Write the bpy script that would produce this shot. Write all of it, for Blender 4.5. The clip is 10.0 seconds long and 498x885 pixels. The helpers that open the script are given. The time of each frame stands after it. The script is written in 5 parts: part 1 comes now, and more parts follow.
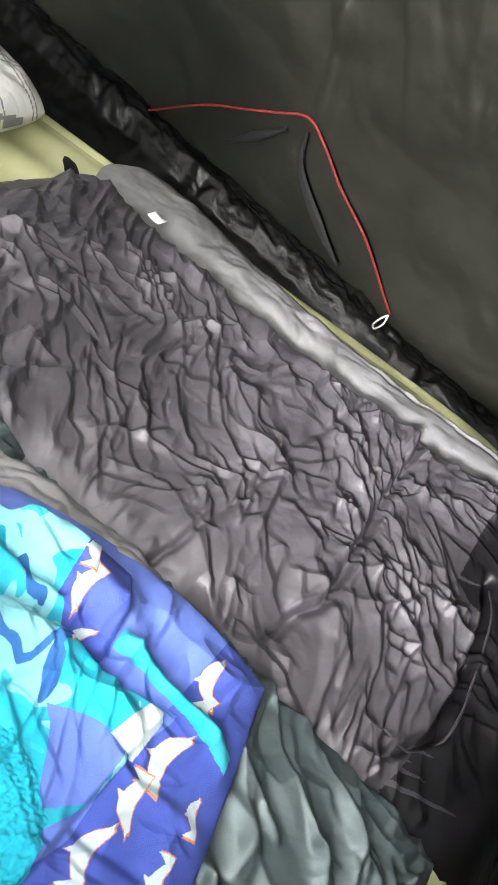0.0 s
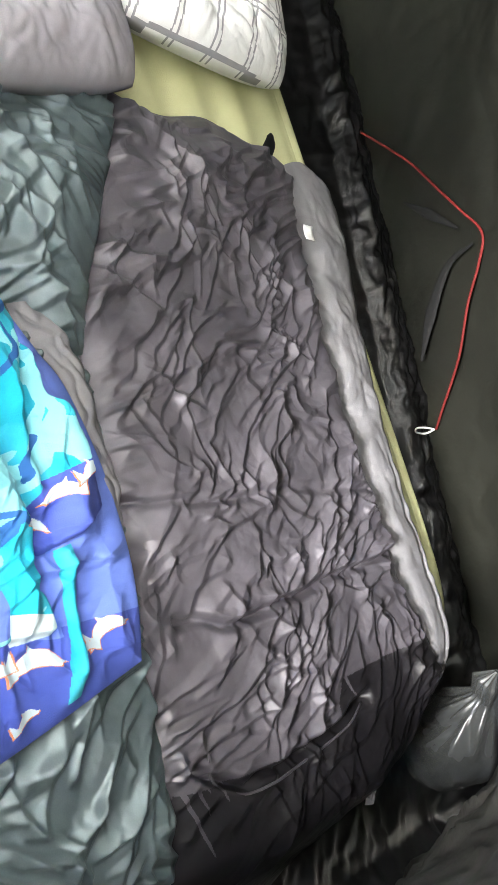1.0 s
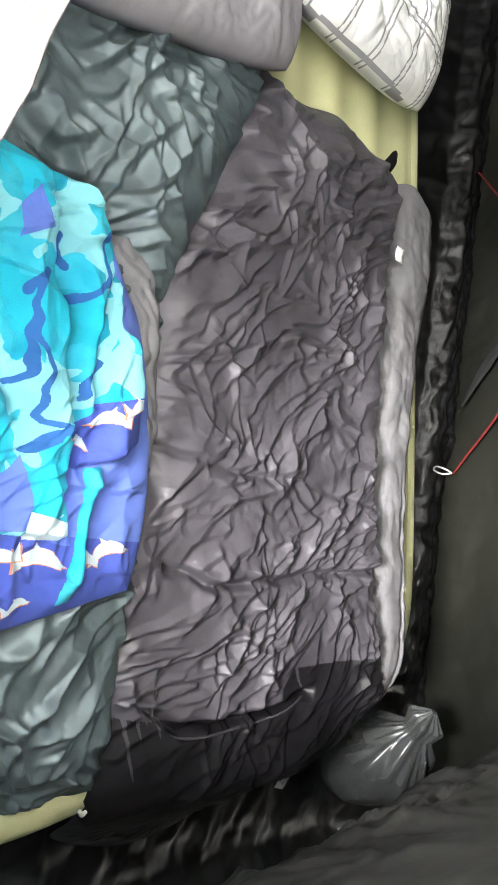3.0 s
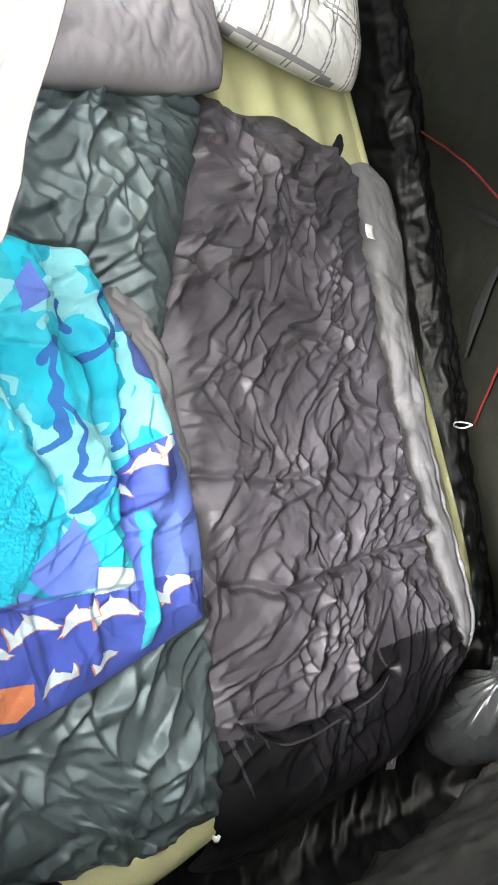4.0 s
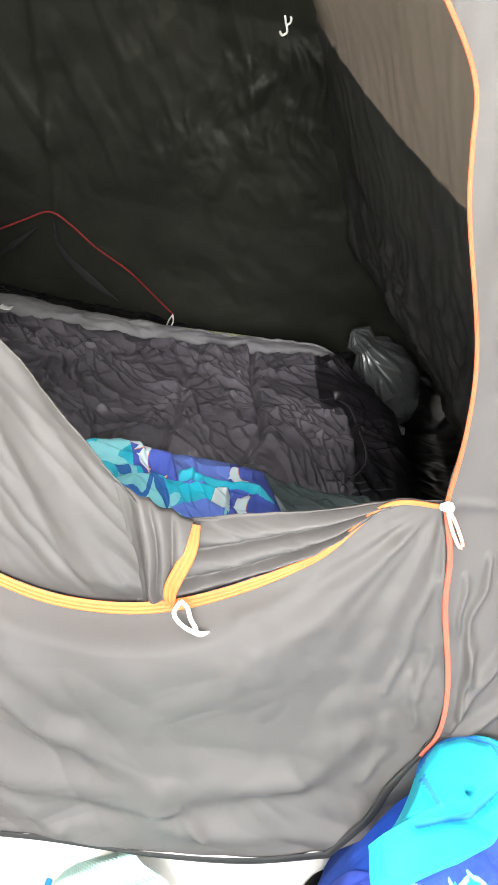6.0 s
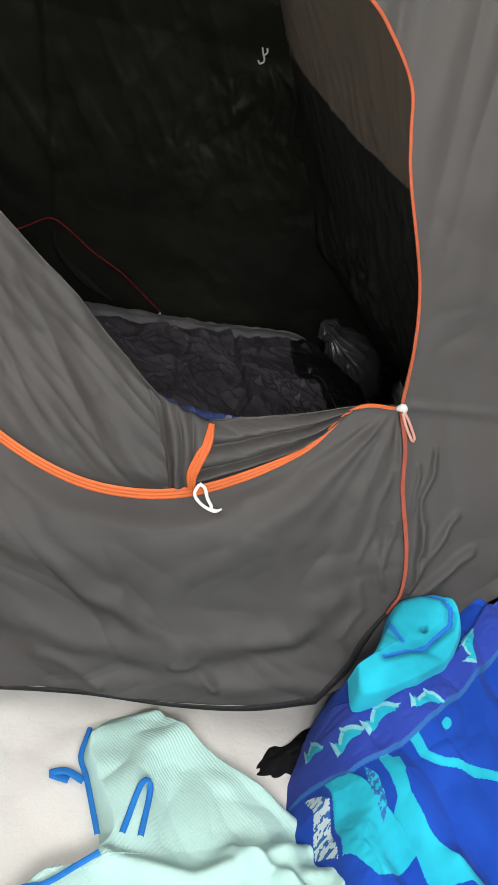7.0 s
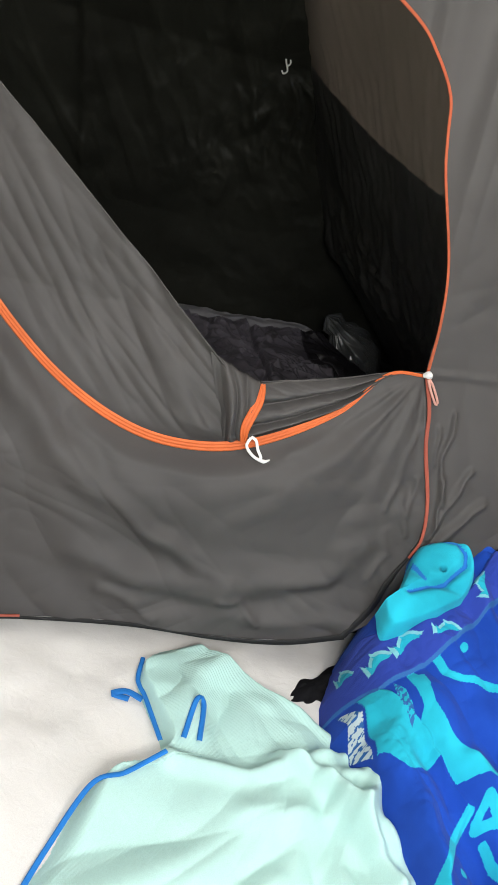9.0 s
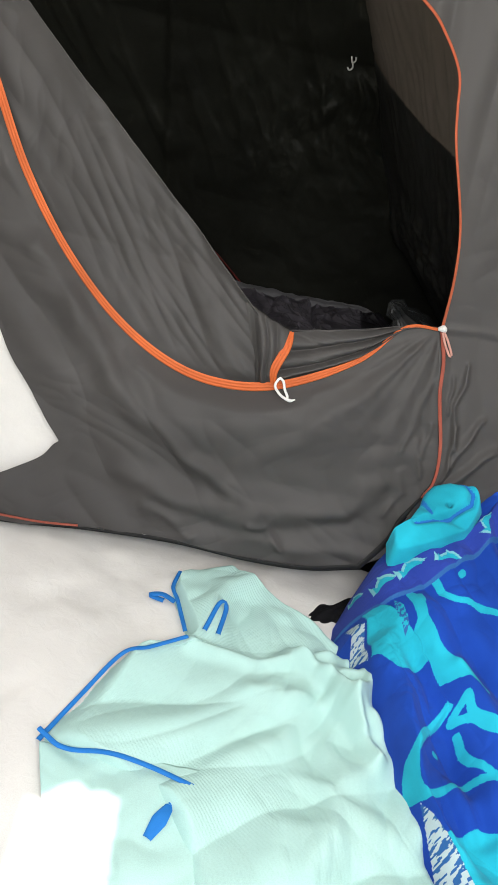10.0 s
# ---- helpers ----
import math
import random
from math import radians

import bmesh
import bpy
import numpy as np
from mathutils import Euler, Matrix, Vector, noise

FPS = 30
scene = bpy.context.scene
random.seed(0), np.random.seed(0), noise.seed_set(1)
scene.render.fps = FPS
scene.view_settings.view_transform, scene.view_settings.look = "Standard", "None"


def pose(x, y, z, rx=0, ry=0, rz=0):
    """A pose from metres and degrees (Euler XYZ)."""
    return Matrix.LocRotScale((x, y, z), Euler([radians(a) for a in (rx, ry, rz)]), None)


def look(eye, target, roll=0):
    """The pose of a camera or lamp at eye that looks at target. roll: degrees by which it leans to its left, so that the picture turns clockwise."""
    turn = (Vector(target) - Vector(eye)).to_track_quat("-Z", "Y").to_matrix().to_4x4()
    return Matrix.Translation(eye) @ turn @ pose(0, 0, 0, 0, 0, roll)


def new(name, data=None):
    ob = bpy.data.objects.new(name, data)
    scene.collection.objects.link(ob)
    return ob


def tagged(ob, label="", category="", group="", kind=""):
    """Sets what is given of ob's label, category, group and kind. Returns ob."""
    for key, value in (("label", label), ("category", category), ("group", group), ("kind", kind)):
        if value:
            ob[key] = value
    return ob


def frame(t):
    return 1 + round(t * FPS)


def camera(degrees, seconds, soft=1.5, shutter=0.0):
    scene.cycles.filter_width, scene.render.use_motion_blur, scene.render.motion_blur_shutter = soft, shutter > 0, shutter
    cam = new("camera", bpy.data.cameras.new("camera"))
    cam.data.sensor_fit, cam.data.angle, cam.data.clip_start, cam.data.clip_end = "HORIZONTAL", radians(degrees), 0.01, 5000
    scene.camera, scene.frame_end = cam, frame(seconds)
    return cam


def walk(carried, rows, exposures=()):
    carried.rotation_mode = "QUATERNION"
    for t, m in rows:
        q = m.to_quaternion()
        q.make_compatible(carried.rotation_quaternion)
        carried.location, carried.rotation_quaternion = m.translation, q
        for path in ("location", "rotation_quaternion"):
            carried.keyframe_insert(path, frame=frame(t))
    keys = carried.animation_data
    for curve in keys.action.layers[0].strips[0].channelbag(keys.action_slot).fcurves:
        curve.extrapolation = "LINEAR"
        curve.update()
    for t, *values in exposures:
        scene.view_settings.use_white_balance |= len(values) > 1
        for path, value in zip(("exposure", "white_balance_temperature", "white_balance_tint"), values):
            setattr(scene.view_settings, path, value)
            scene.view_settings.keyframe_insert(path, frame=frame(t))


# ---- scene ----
cam = camera(38.0, 10.0)
PATH = [
    (0, (0.198, -0.08, 1.591), (-0.073, 1.363, 0.233), 36.6),
    (0.5, (0.18, -0.108, 1.641), (-0.121, 1.33, 0.284), 49.6),
    (1, (0.151, -0.172, 1.661), (-0.104, 1.272, 0.301), 72.4),
    (1.5, (0.164, -0.196, 1.663), (-0.084, 1.248, 0.302), 84.5),
    (2, (0.167, -0.204, 1.68), (-0.043, 1.236, 0.308), 90.7),
    (2.5, (0.159, -0.247, 1.698), (-0.038, 1.171, 0.301), 93.1),
    (4, (0.149, -0.328, 1.703), (-0.061, 1.067, 0.285), 77.2),
    (4.5, (0.094, -0.447, 1.688), (-0.046, 1.041, 0.358), 37.2),
    (5, (0.141, -0.645, 1.656), (0.091, 0.973, 0.481), 20.6),
    (5.5, (0.202, -0.894, 1.613), (0.177, 0.741, 0.462), 15.1),
    (6, (0.164, -1.086, 1.594), (0.279, 0.647, 0.601), 12.9),
    (6.2, (0.125, -1.172, 1.568), (0.349, 0.571, 0.615), 12.1),
    (7.5, (0.094, -1.699, 1.531), (0.257, 0.082, 0.635), 14.3),
    (8, (0.009, -1.729, 1.486), (0.184, 0.054, 0.598), 15.4),
    (8.5, (-0.026, -1.747, 1.494), (0.18, 0.052, 0.644), 15.2),
    (9, (-0.077, -1.81, 1.495), (0.184, -0.025, 0.632), 15.3),
    (9.5, (-0.079, -1.886, 1.483), (0.189, -0.095, 0.633), 16.0),
    (10, (0.137, -2.135, 1.472), (0.132, -0.347, 0.576), 14.2),
]
EXPOSURES = [(0, 3.95), (2.5, 3.9), (4.0, 3.86), (4.5, 3.48), (5.0, 3.33), (5.5, 3.3), (6.0, 2.6), (6.2, 1.98), (7.3, 0.48), (9.0, 0.58), (9.5, 0.42), (10, 0.36)]
walk(cam, [(t, look(eye, target, roll)) for t, eye, target, roll in PATH], EXPOSURES)

# ---- world, sun and sky light ----
world = bpy.data.worlds.new("sky")
scene.world = world
world.use_nodes = True
wn = world.node_tree.nodes
sky = wn.new("ShaderNodeTexSky")
sky.sky_type, sky.sun_disc = "NISHITA", False
sky.sun_elevation, sky.sun_rotation = radians(68), radians(180)
wn["Background"].inputs["Strength"].default_value = 0.12
world.node_tree.links.new(sky.outputs[0], wn["Background"].inputs["Color"])

sun_data = bpy.data.lights.new("sun", "SUN")
sun_data.energy, sun_data.angle, sun_data.color = 5.0, radians(0.5), (1.0, 0.96, 0.9)
sun = new("sun", sun_data)
sun.matrix_world = look((0, 0, 0), (0.0, math.cos(radians(68)), -math.sin(radians(68))))

sky_data = bpy.data.lights.new("doorway_daylight", "AREA")
sky_data.shape, sky_data.size, sky_data.size_y, sky_data.energy = "RECTANGLE", 1.1, 0.7, 46.0
sky_data.color = (1.0, 0.97, 0.93)
doorway = new("doorway_daylight", sky_data)
doorway.matrix_world = look((0.3, -2.55, 1.95), (0.25, 0.3, 0.5))


# ---- materials ----
def fabric(name, color, rough=0.8, spec=0.3, vary=0.12, scale=6.0, bump=0.15, grain=420.0, metal=0.0, sheen=0.0, coarse=0.0, second=None):
    """Woven cloth: broad colour drift, fine grain, weave relief."""
    m = bpy.data.materials.new(name)
    m.use_nodes = True
    n, l = m.node_tree.nodes, m.node_tree.links
    b = n["Principled BSDF"]
    tc = n.new("ShaderNodeTexCoord")
    big = n.new("ShaderNodeTexNoise")
    big.inputs["Scale"].default_value, big.inputs["Detail"].default_value = scale, 5
    fine = n.new("ShaderNodeTexNoise")
    fine.inputs["Scale"].default_value, fine.inputs["Detail"].default_value = grain, 2
    for t in (big, fine):
        l.new(tc.outputs["Object"], t.inputs["Vector"])
    ramp = n.new("ShaderNodeValToRGB")
    lo, hi = [max(0, c * (1 - vary)) for c in color], [min(1, c * (1 + vary)) for c in color]
    if second:
        lo, hi = color, second
    ramp.color_ramp.elements[0].position, ramp.color_ramp.elements[1].position = 0.35, 0.65
    ramp.color_ramp.elements[0].color, ramp.color_ramp.elements[1].color = (*lo, 1), (*hi, 1)
    l.new(big.outputs["Fac"], ramp.inputs["Fac"])
    mix = n.new("ShaderNodeMix")
    mix.data_type, mix.blend_type = "RGBA", "MULTIPLY"
    mix.inputs["Factor"].default_value = 0.25
    l.new(ramp.outputs["Color"], mix.inputs["A"])
    l.new(fine.outputs["Fac"], mix.inputs["B"])
    gain = n.new("ShaderNodeMix")
    gain.data_type, gain.blend_type = "RGBA", "MULTIPLY"
    gain.inputs["Factor"].default_value = 1.0
    gain.inputs["B"].default_value = (1.14, 1.14, 1.14, 1)
    l.new(mix.outputs["Result"], gain.inputs["A"])
    l.new(gain.outputs["Result"], b.inputs["Base Color"])
    b.inputs["Roughness"].default_value = rough
    b.inputs["Specular IOR Level"].default_value = spec
    b.inputs["Metallic"].default_value = metal
    b.inputs["Sheen Weight"].default_value = sheen
    bm1 = n.new("ShaderNodeBump")
    bm1.inputs["Strength"].default_value, bm1.inputs["Distance"].default_value = bump, 0.002
    l.new(fine.outputs["Fac"], bm1.inputs["Height"])
    last = bm1
    if coarse:
        cr = n.new("ShaderNodeTexNoise")
        cr.inputs["Scale"].default_value, cr.inputs["Detail"].default_value = 30.0, 4
        cr.inputs["Distortion"].default_value = 1.2
        l.new(tc.outputs["Object"], cr.inputs["Vector"])
        bm2 = n.new("ShaderNodeBump")
        bm2.inputs["Strength"].default_value, bm2.inputs["Distance"].default_value = coarse, 0.01
        l.new(cr.outputs["Fac"], bm2.inputs["Height"])
        l.new(bm1.outputs["Normal"], bm2.inputs["Normal"])
        last = bm2
    l.new(last.outputs["Normal"], b.inputs["Normal"])
    return m


def translucent(m, weight, color=(0.92, 0.91, 0.88)):
    """Thin pale cloth that lets daylight through."""
    n, l = m.node_tree.nodes, m.node_tree.links
    out = n["Material Output"]
    tr, mx = n.new("ShaderNodeBsdfTranslucent"), n.new("ShaderNodeMixShader")
    tr.inputs["Color"].default_value = (*color, 1)
    mx.inputs["Fac"].default_value = weight
    l.new(n["Principled BSDF"].outputs[0], mx.inputs[1])
    l.new(tr.outputs[0], mx.inputs[2])
    l.new(mx.outputs[0], out.inputs["Surface"])
    return m


BLACK_NYLON = fabric("black_nylon", (0.086, 0.079, 0.092), rough=0.42, spec=0.5, vary=0.15, bump=0.05, metal=0.25)
# near-black copy of the bag nylon, shade put into the colour
SHADED_FOOT_NYLON = fabric("shaded_foot_nylon", (0.011, 0.010, 0.012), rough=0.48, spec=0.4, vary=0.2, bump=0.08)
LINING = fabric("grey_lining", (0.20, 0.196, 0.206), rough=0.55, spec=0.3)
GREEN_NYLON = fabric("green_grey_nylon", (0.118, 0.154, 0.163), rough=0.44, spec=0.6, vary=0.15, bump=0.05, metal=0.4)
FLOCK = fabric("yellow_flock", (0.55, 0.555, 0.31), rough=0.95, spec=0.1, vary=0.08, bump=0.3)
PILLOW_GREY = fabric("grey_cotton", (0.30, 0.285, 0.31), rough=0.9, spec=0.15)
PILLOW_WHITE = fabric("white_cotton", (0.72, 0.72, 0.70), rough=0.9, spec=0.15)
CHECK_LINE = fabric("check_line", (0.28, 0.28, 0.29), rough=0.9, spec=0.1)
TENT_GREY = fabric("tent_grey_polyester", (0.057, 0.053, 0.051), rough=0.6, spec=0.3, vary=0.1, scale=2.5, bump=0.06, grain=700)
TENT_BLACK = fabric("blackout_polyester", (0.0175, 0.018, 0.0138), rough=0.62, spec=0.22, vary=0.25, scale=2.0, coarse=0.12)
TENT_BROWN = translucent(fabric("brown_polyester", (0.118, 0.098, 0.080), rough=0.7, spec=0.25, vary=0.12, scale=2.0), 0.15, (0.24, 0.20, 0.16))
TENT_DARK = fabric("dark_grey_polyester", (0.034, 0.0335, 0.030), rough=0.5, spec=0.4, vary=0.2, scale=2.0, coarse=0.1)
GROUND_BLACK = fabric("black_groundsheet", (0.007, 0.007, 0.0075), rough=0.30, spec=0.4, vary=0.3, coarse=0.06)
SHEET_WHITE = fabric("white_sheet", (0.74, 0.72, 0.69), rough=0.9, spec=0.15, vary=0.05, scale=4.0, coarse=0.14)
OUTER = fabric("outer_tent", (0.62, 0.60, 0.56), rough=0.8, spec=0.2, vary=0.06)
ROOF = translucent(fabric("outer_tent_roof", (0.7, 0.69, 0.66), rough=0.8, spec=0.2, vary=0.06), 0.6)
ORANGE = fabric("orange_zip", (0.62, 0.13, 0.03), rough=0.6, spec=0.4, grain=900, bump=0.4)
RED = fabric("red_zip", (0.22, 0.024, 0.022), rough=0.5, spec=0.4, grain=900, bump=0.4)
RUST_ORANGE = fabric("rust_orange_zip", (0.46, 0.10, 0.04), rough=0.6, spec=0.4, grain=900, bump=0.4)
RUST = fabric("rust_piping", (0.34, 0.075, 0.045), rough=0.55, spec=0.4, grain=900)
CORD = fabric("white_cord", (0.78, 0.77, 0.74), rough=0.7, spec=0.3, grain=900)
TAG = fabric("white_tag", (0.85, 0.85, 0.85), rough=0.8)
MINT = fabric("mint_microfibre", (0.44, 0.66, 0.615), rough=0.95, spec=0.1, vary=0.05, sheen=0.05, bump=0.3)
TRIM_BLUE = fabric("blue_trim", (0.02, 0.17, 0.52), rough=0.8, spec=0.2, grain=900)
ROYAL = fabric("royal_blue_terry", (0.012, 0.060, 0.38), rough=0.95, spec=0.1, vary=0.15, sheen=0.04, bump=0.5, grain=600)
DEEP_ROYAL = fabric("violet_royal_terry", (0.030, 0.060, 0.36), rough=0.95, spec=0.1, vary=0.12, sheen=0.04, bump=0.5, grain=600)
PERI = fabric("periwinkle_terry", (0.125, 0.195, 0.58), rough=0.95, spec=0.1, vary=0.12, sheen=0.04, bump=0.5, grain=600)
TURQ = fabric("turquoise_terry", (0.02, 0.42, 0.56), rough=0.95, spec=0.1, vary=0.2, sheen=0.04, bump=0.5, grain=600)
SEA = fabric("sea_print_terry", (0.015, 0.32, 0.46), rough=0.95, spec=0.1, sheen=0.04, bump=0.5, grain=600, scale=14.0, second=(0.05, 0.46, 0.58))
AQUA = fabric("pale_aqua_terry", (0.22, 0.56, 0.62), rough=0.95, spec=0.1, vary=0.15, sheen=0.04, bump=0.5, grain=600)
DEEP = fabric("violet_blue_terry", (0.062, 0.095, 0.39), rough=0.95, spec=0.1, vary=0.12, sheen=0.04, bump=0.5, grain=600)
INK = fabric("navy_print", (0.035, 0.13, 0.36), rough=0.95, spec=0.1, grain=600)
PALE = fabric("pale_print", (0.50, 0.60, 0.63), rough=0.95, spec=0.1, grain=600)
PATCH_ORANGE = fabric("orange_patch", (0.62, 0.22, 0.11), rough=0.9, spec=0.1)
BLACK_KNIT = fabric("black_knit", (0.008, 0.008, 0.009), rough=0.95, spec=0.1)
THREAD = fabric("dark_thread", (0.03, 0.03, 0.03), rough=0.9)
STRAP = fabric("black_strap", (0.012, 0.012, 0.012), rough=0.7)


def plastic(name, color, rough, alpha=0.0):
    m = bpy.data.materials.new(name)
    m.use_nodes = True
    b = m.node_tree.nodes["Principled BSDF"]
    b.inputs["Base Color"].default_value = (*color, 1)
    b.inputs["Roughness"].default_value = rough
    b.inputs["Transmission Weight"].default_value = alpha
    return m


POUCH = plastic("grey_translucent_film", (0.12, 0.126, 0.126), 0.20, 0.45)
METAL = plastic("dull_metal", (0.55, 0.55, 0.52), 0.35)


# ---- numeric noise ----
RNG = np.random.RandomState(7)
PERM = np.tile(RNG.permutation(256), 3)
ANG = RNG.rand(256) * 2 * np.pi
GX, GY = np.cos(ANG), np.sin(ANG)


def perlin(x, y, seed=0):
    x, y = np.asarray(x, float) + seed * 17.31, np.asarray(y, float) + seed * 9.77
    xi, yi = np.floor(x).astype(int), np.floor(y).astype(int)
    xf, yf = x - xi, y - yi
    u, v = xf**3 * (xf * (xf * 6 - 15) + 10), yf**3 * (yf * (yf * 6 - 15) + 10)

    def g(dx, dy):
        h = PERM[PERM[(xi + dx) % 256] + (yi + dy) % 256]
        return GX[h] * (xf - dx) + GY[h] * (yf - dy)

    a, b = g(0, 0) * (1 - u) + g(1, 0) * u, g(0, 1) * (1 - u) + g(1, 1) * u
    return (a * (1 - v) + b * v) * 1.5


def crumple(x, y, size, seed=0, octaves=3, stretch=1.0, angle=0.0):
    """Creased cloth: folded noise with sharp valleys, about 0 to 1."""
    c, s = math.cos(angle), math.sin(angle)
    a, b = (c * x + s * y) / size, (c * y - s * x) / size * stretch
    wx, wy = perlin(a * 0.7, b * 0.7, seed + 5) * 0.6, perlin(a * 0.7, b * 0.7, seed + 6) * 0.6
    a, b = a + wx, b + wy
    out, amp = 0, 1.0
    for k in range(octaves):
        out = out + amp * np.abs(perlin(a * 2**k, b * 2**k, seed + k * 3))
        amp *= 0.5
    return out


def facets(x, y, size, seed=0, octaves=3, stretch=1.6):
    """Crumpled cloth as flat triangular facets meeting in sharp creases, about -1 to 1."""
    rng = np.random.RandomState(seed + 900)
    val = rng.rand(256) * 2 - 1
    out, amp = 0, 1.0
    for k in range(octaves):
        rng.rand()
        ang = rng.rand() * np.pi
        c, s = math.cos(ang), math.sin(ang)
        wx, wy = perlin(x / (size * 2), y / (size * 2), seed + k + 30) * size * 0.9, perlin(x / (size * 2), y / (size * 2), seed + k + 40) * size * 0.9
        a, b = (c * (x + wx) + s * (y + wy)) / size, (c * (y + wy) - s * (x + wx)) / size / stretch
        sk = (a + b) * 0.3660254
        i, j = np.floor(a + sk), np.floor(b + sk)
        fa, fb = a + sk - i, b + sk - j
        i, j = i.astype(int), j.astype(int)

        def v(di, dj):
            return val[PERM[PERM[(i + di) % 256] + (j + dj) % 256]]

        low = fa > fb
        mid = np.where(low, v(1, 0), v(0, 1))
        hi, lo = np.maximum(fa, fb), np.minimum(fa, fb)
        out = out + amp * (v(0, 0) * (1 - hi) + mid * (hi - lo) + v(1, 1) * lo)
        amp, size = amp * 0.45, size * 0.48
    return out


def nylon(x, y, seed=0, main=0.7, spread=0.4, slope=1.0, fine=1.0, swirl=1.0):
    """Slept-in satin nylon: flat plateaus and long curving pleats that rise to a crest and drop off steeply."""
    out = slope * (0.0034 * facets(x, y, 0.17, seed, 1, 2.0) + 0.0012 * facets(x, y, 0.07, seed + 3, 1, 3.0))
    rng = np.random.RandomState(seed + 5)
    wx = x + swirl * (0.10 * perlin(x / 0.36, y / 0.36, seed + 11) + 0.009 * facets(x, y, 0.10, seed + 13, 1, 1.6))
    wy = y + swirl * (0.10 * perlin(x / 0.36, y / 0.36, seed + 12) + 0.009 * facets(x, y, 0.10, seed + 14, 1, 1.6))
    for k in range(13):
        lam = fine * 0.040 * (0.13 / 0.040) ** (k / 12)
        turn = main + rng.normal() * (spread if k % 3 else 1.2)
        ca, sa = math.cos(turn), math.sin(turn)
        if sa < 0:
            ca, sa = -ca, -sa
        t = (ca * wx + sa * wy) / lam + 0.12 * facets(x, y, 0.06, seed + 40 + k, 1, 1.5) + rng.rand()
        q = (ca * wy - sa * wx) / (lam * 3.4)
        tooth = np.floor(t)
        f = t - tooth
        m = smooth(0.12, 0.36, perlin(q + tooth * 0.37, tooth * 5.37 + 0.5, seed + 200 + k))
        w, b = 0.0125 / lam, 0.9 - 0.0125 / lam - 0.5
        crest = np.where(f < 1 - w, np.maximum(f - max(b, 0.0), 0) / (1 - w - max(b, 0.0)), np.maximum(1 - f, 0) / w)
        out = out + slope * (0.0060 + 0.042 * lam) * m * crest ** 1.2
    return out


def folds(x, y, seed=0, count=12, shortest=0.05, longest=0.14, slope=0.2, main=None):
    """Crushed nylon: patches of sharp straight pleats in many directions, with flat facets between."""
    rng = np.random.RandomState(seed)
    out = 0
    for k in range(count):
        a = rng.rand() * np.pi if main is None else main + rng.normal() * 0.6
        lam = shortest * (longest / shortest) ** rng.rand()
        wob = 0.9 * perlin(x / (lam * 3.5), y / (lam * 3.5), seed + k) + 0.35 * perlin(x / lam, y / lam, seed + k + 50)
        t = (math.cos(a) * x + math.sin(a) * y) / lam + wob + rng.rand()
        tri = np.abs(2 * (t - np.floor(t)) - 1)
        tri = np.minimum(tri, 0.85)
        mask = smooth(-0.02, 0.34, perlin(x / (lam * 2.6) + 11, y / (lam * 2.6), seed + 3 * k + 100))
        out = out + slope * lam * tri * mask
    return out


def smooth(e0, e1, x):
    t = np.clip((np.asarray(x, float) - e0) / (e1 - e0), 0, 1)
    return t * t * (3 - 2 * t)


def spline(pts, n):
    """n points evenly along a smooth curve through a few control points."""
    p = np.array(pts, float)
    q = np.vstack([2 * p[0] - p[1], p, 2 * p[-1] - p[-2]])
    out = []
    for i in range(len(p) - 1):
        t = np.linspace(0, 1, 40, endpoint=False)[:, None]
        a, b, c, d = q[i], q[i + 1], q[i + 2], q[i + 3]
        out.append(0.5 * (2 * b + (c - a) * t + (2 * a - 5 * b + 4 * c - d) * t**2 + (3 * b - a - 3 * c + d) * t**3))
    out = np.vstack(out + [p[-1:]])
    s = np.r_[0, np.cumsum(np.linalg.norm(np.diff(out, axis=0), axis=1))]
    w = np.linspace(0, s[-1], n)
    return np.stack([np.interp(w, s, out[:, k]) for k in range(p.shape[1])], 1)


def coons(bottom, top, left, right, nu, nv):
    """Grid (nv, nu, dim) filled in between four curves; bottom and top run along u, left and right along v, bottom to top."""
    b, t, l, r = spline(bottom, nu), spline(top, nu), spline(left, nv), spline(right, nv)
    u, v = np.linspace(0, 1, nu)[None, :, None], np.linspace(0, 1, nv)[:, None, None]
    return ((1 - v) * b[None] + v * t[None] + (1 - u) * l[:, None] + u * r[:, None]
            - ((1 - u) * (1 - v) * b[0] + u * (1 - v) * b[-1] + (1 - u) * v * t[0] + u * v * t[-1]))


# ---- mesh helpers ----
def holder(name, place=(0, 0, 0)):
    ob = new(name)
    ob.location = place
    return ob


def adopt(ob, parent):
    if parent is not None:
        ob.parent = parent
        ob.matrix_parent_inverse = parent.matrix_world.inverted() if parent.type != "EMPTY" else Matrix.Translation(-Vector(parent.location))
    return ob


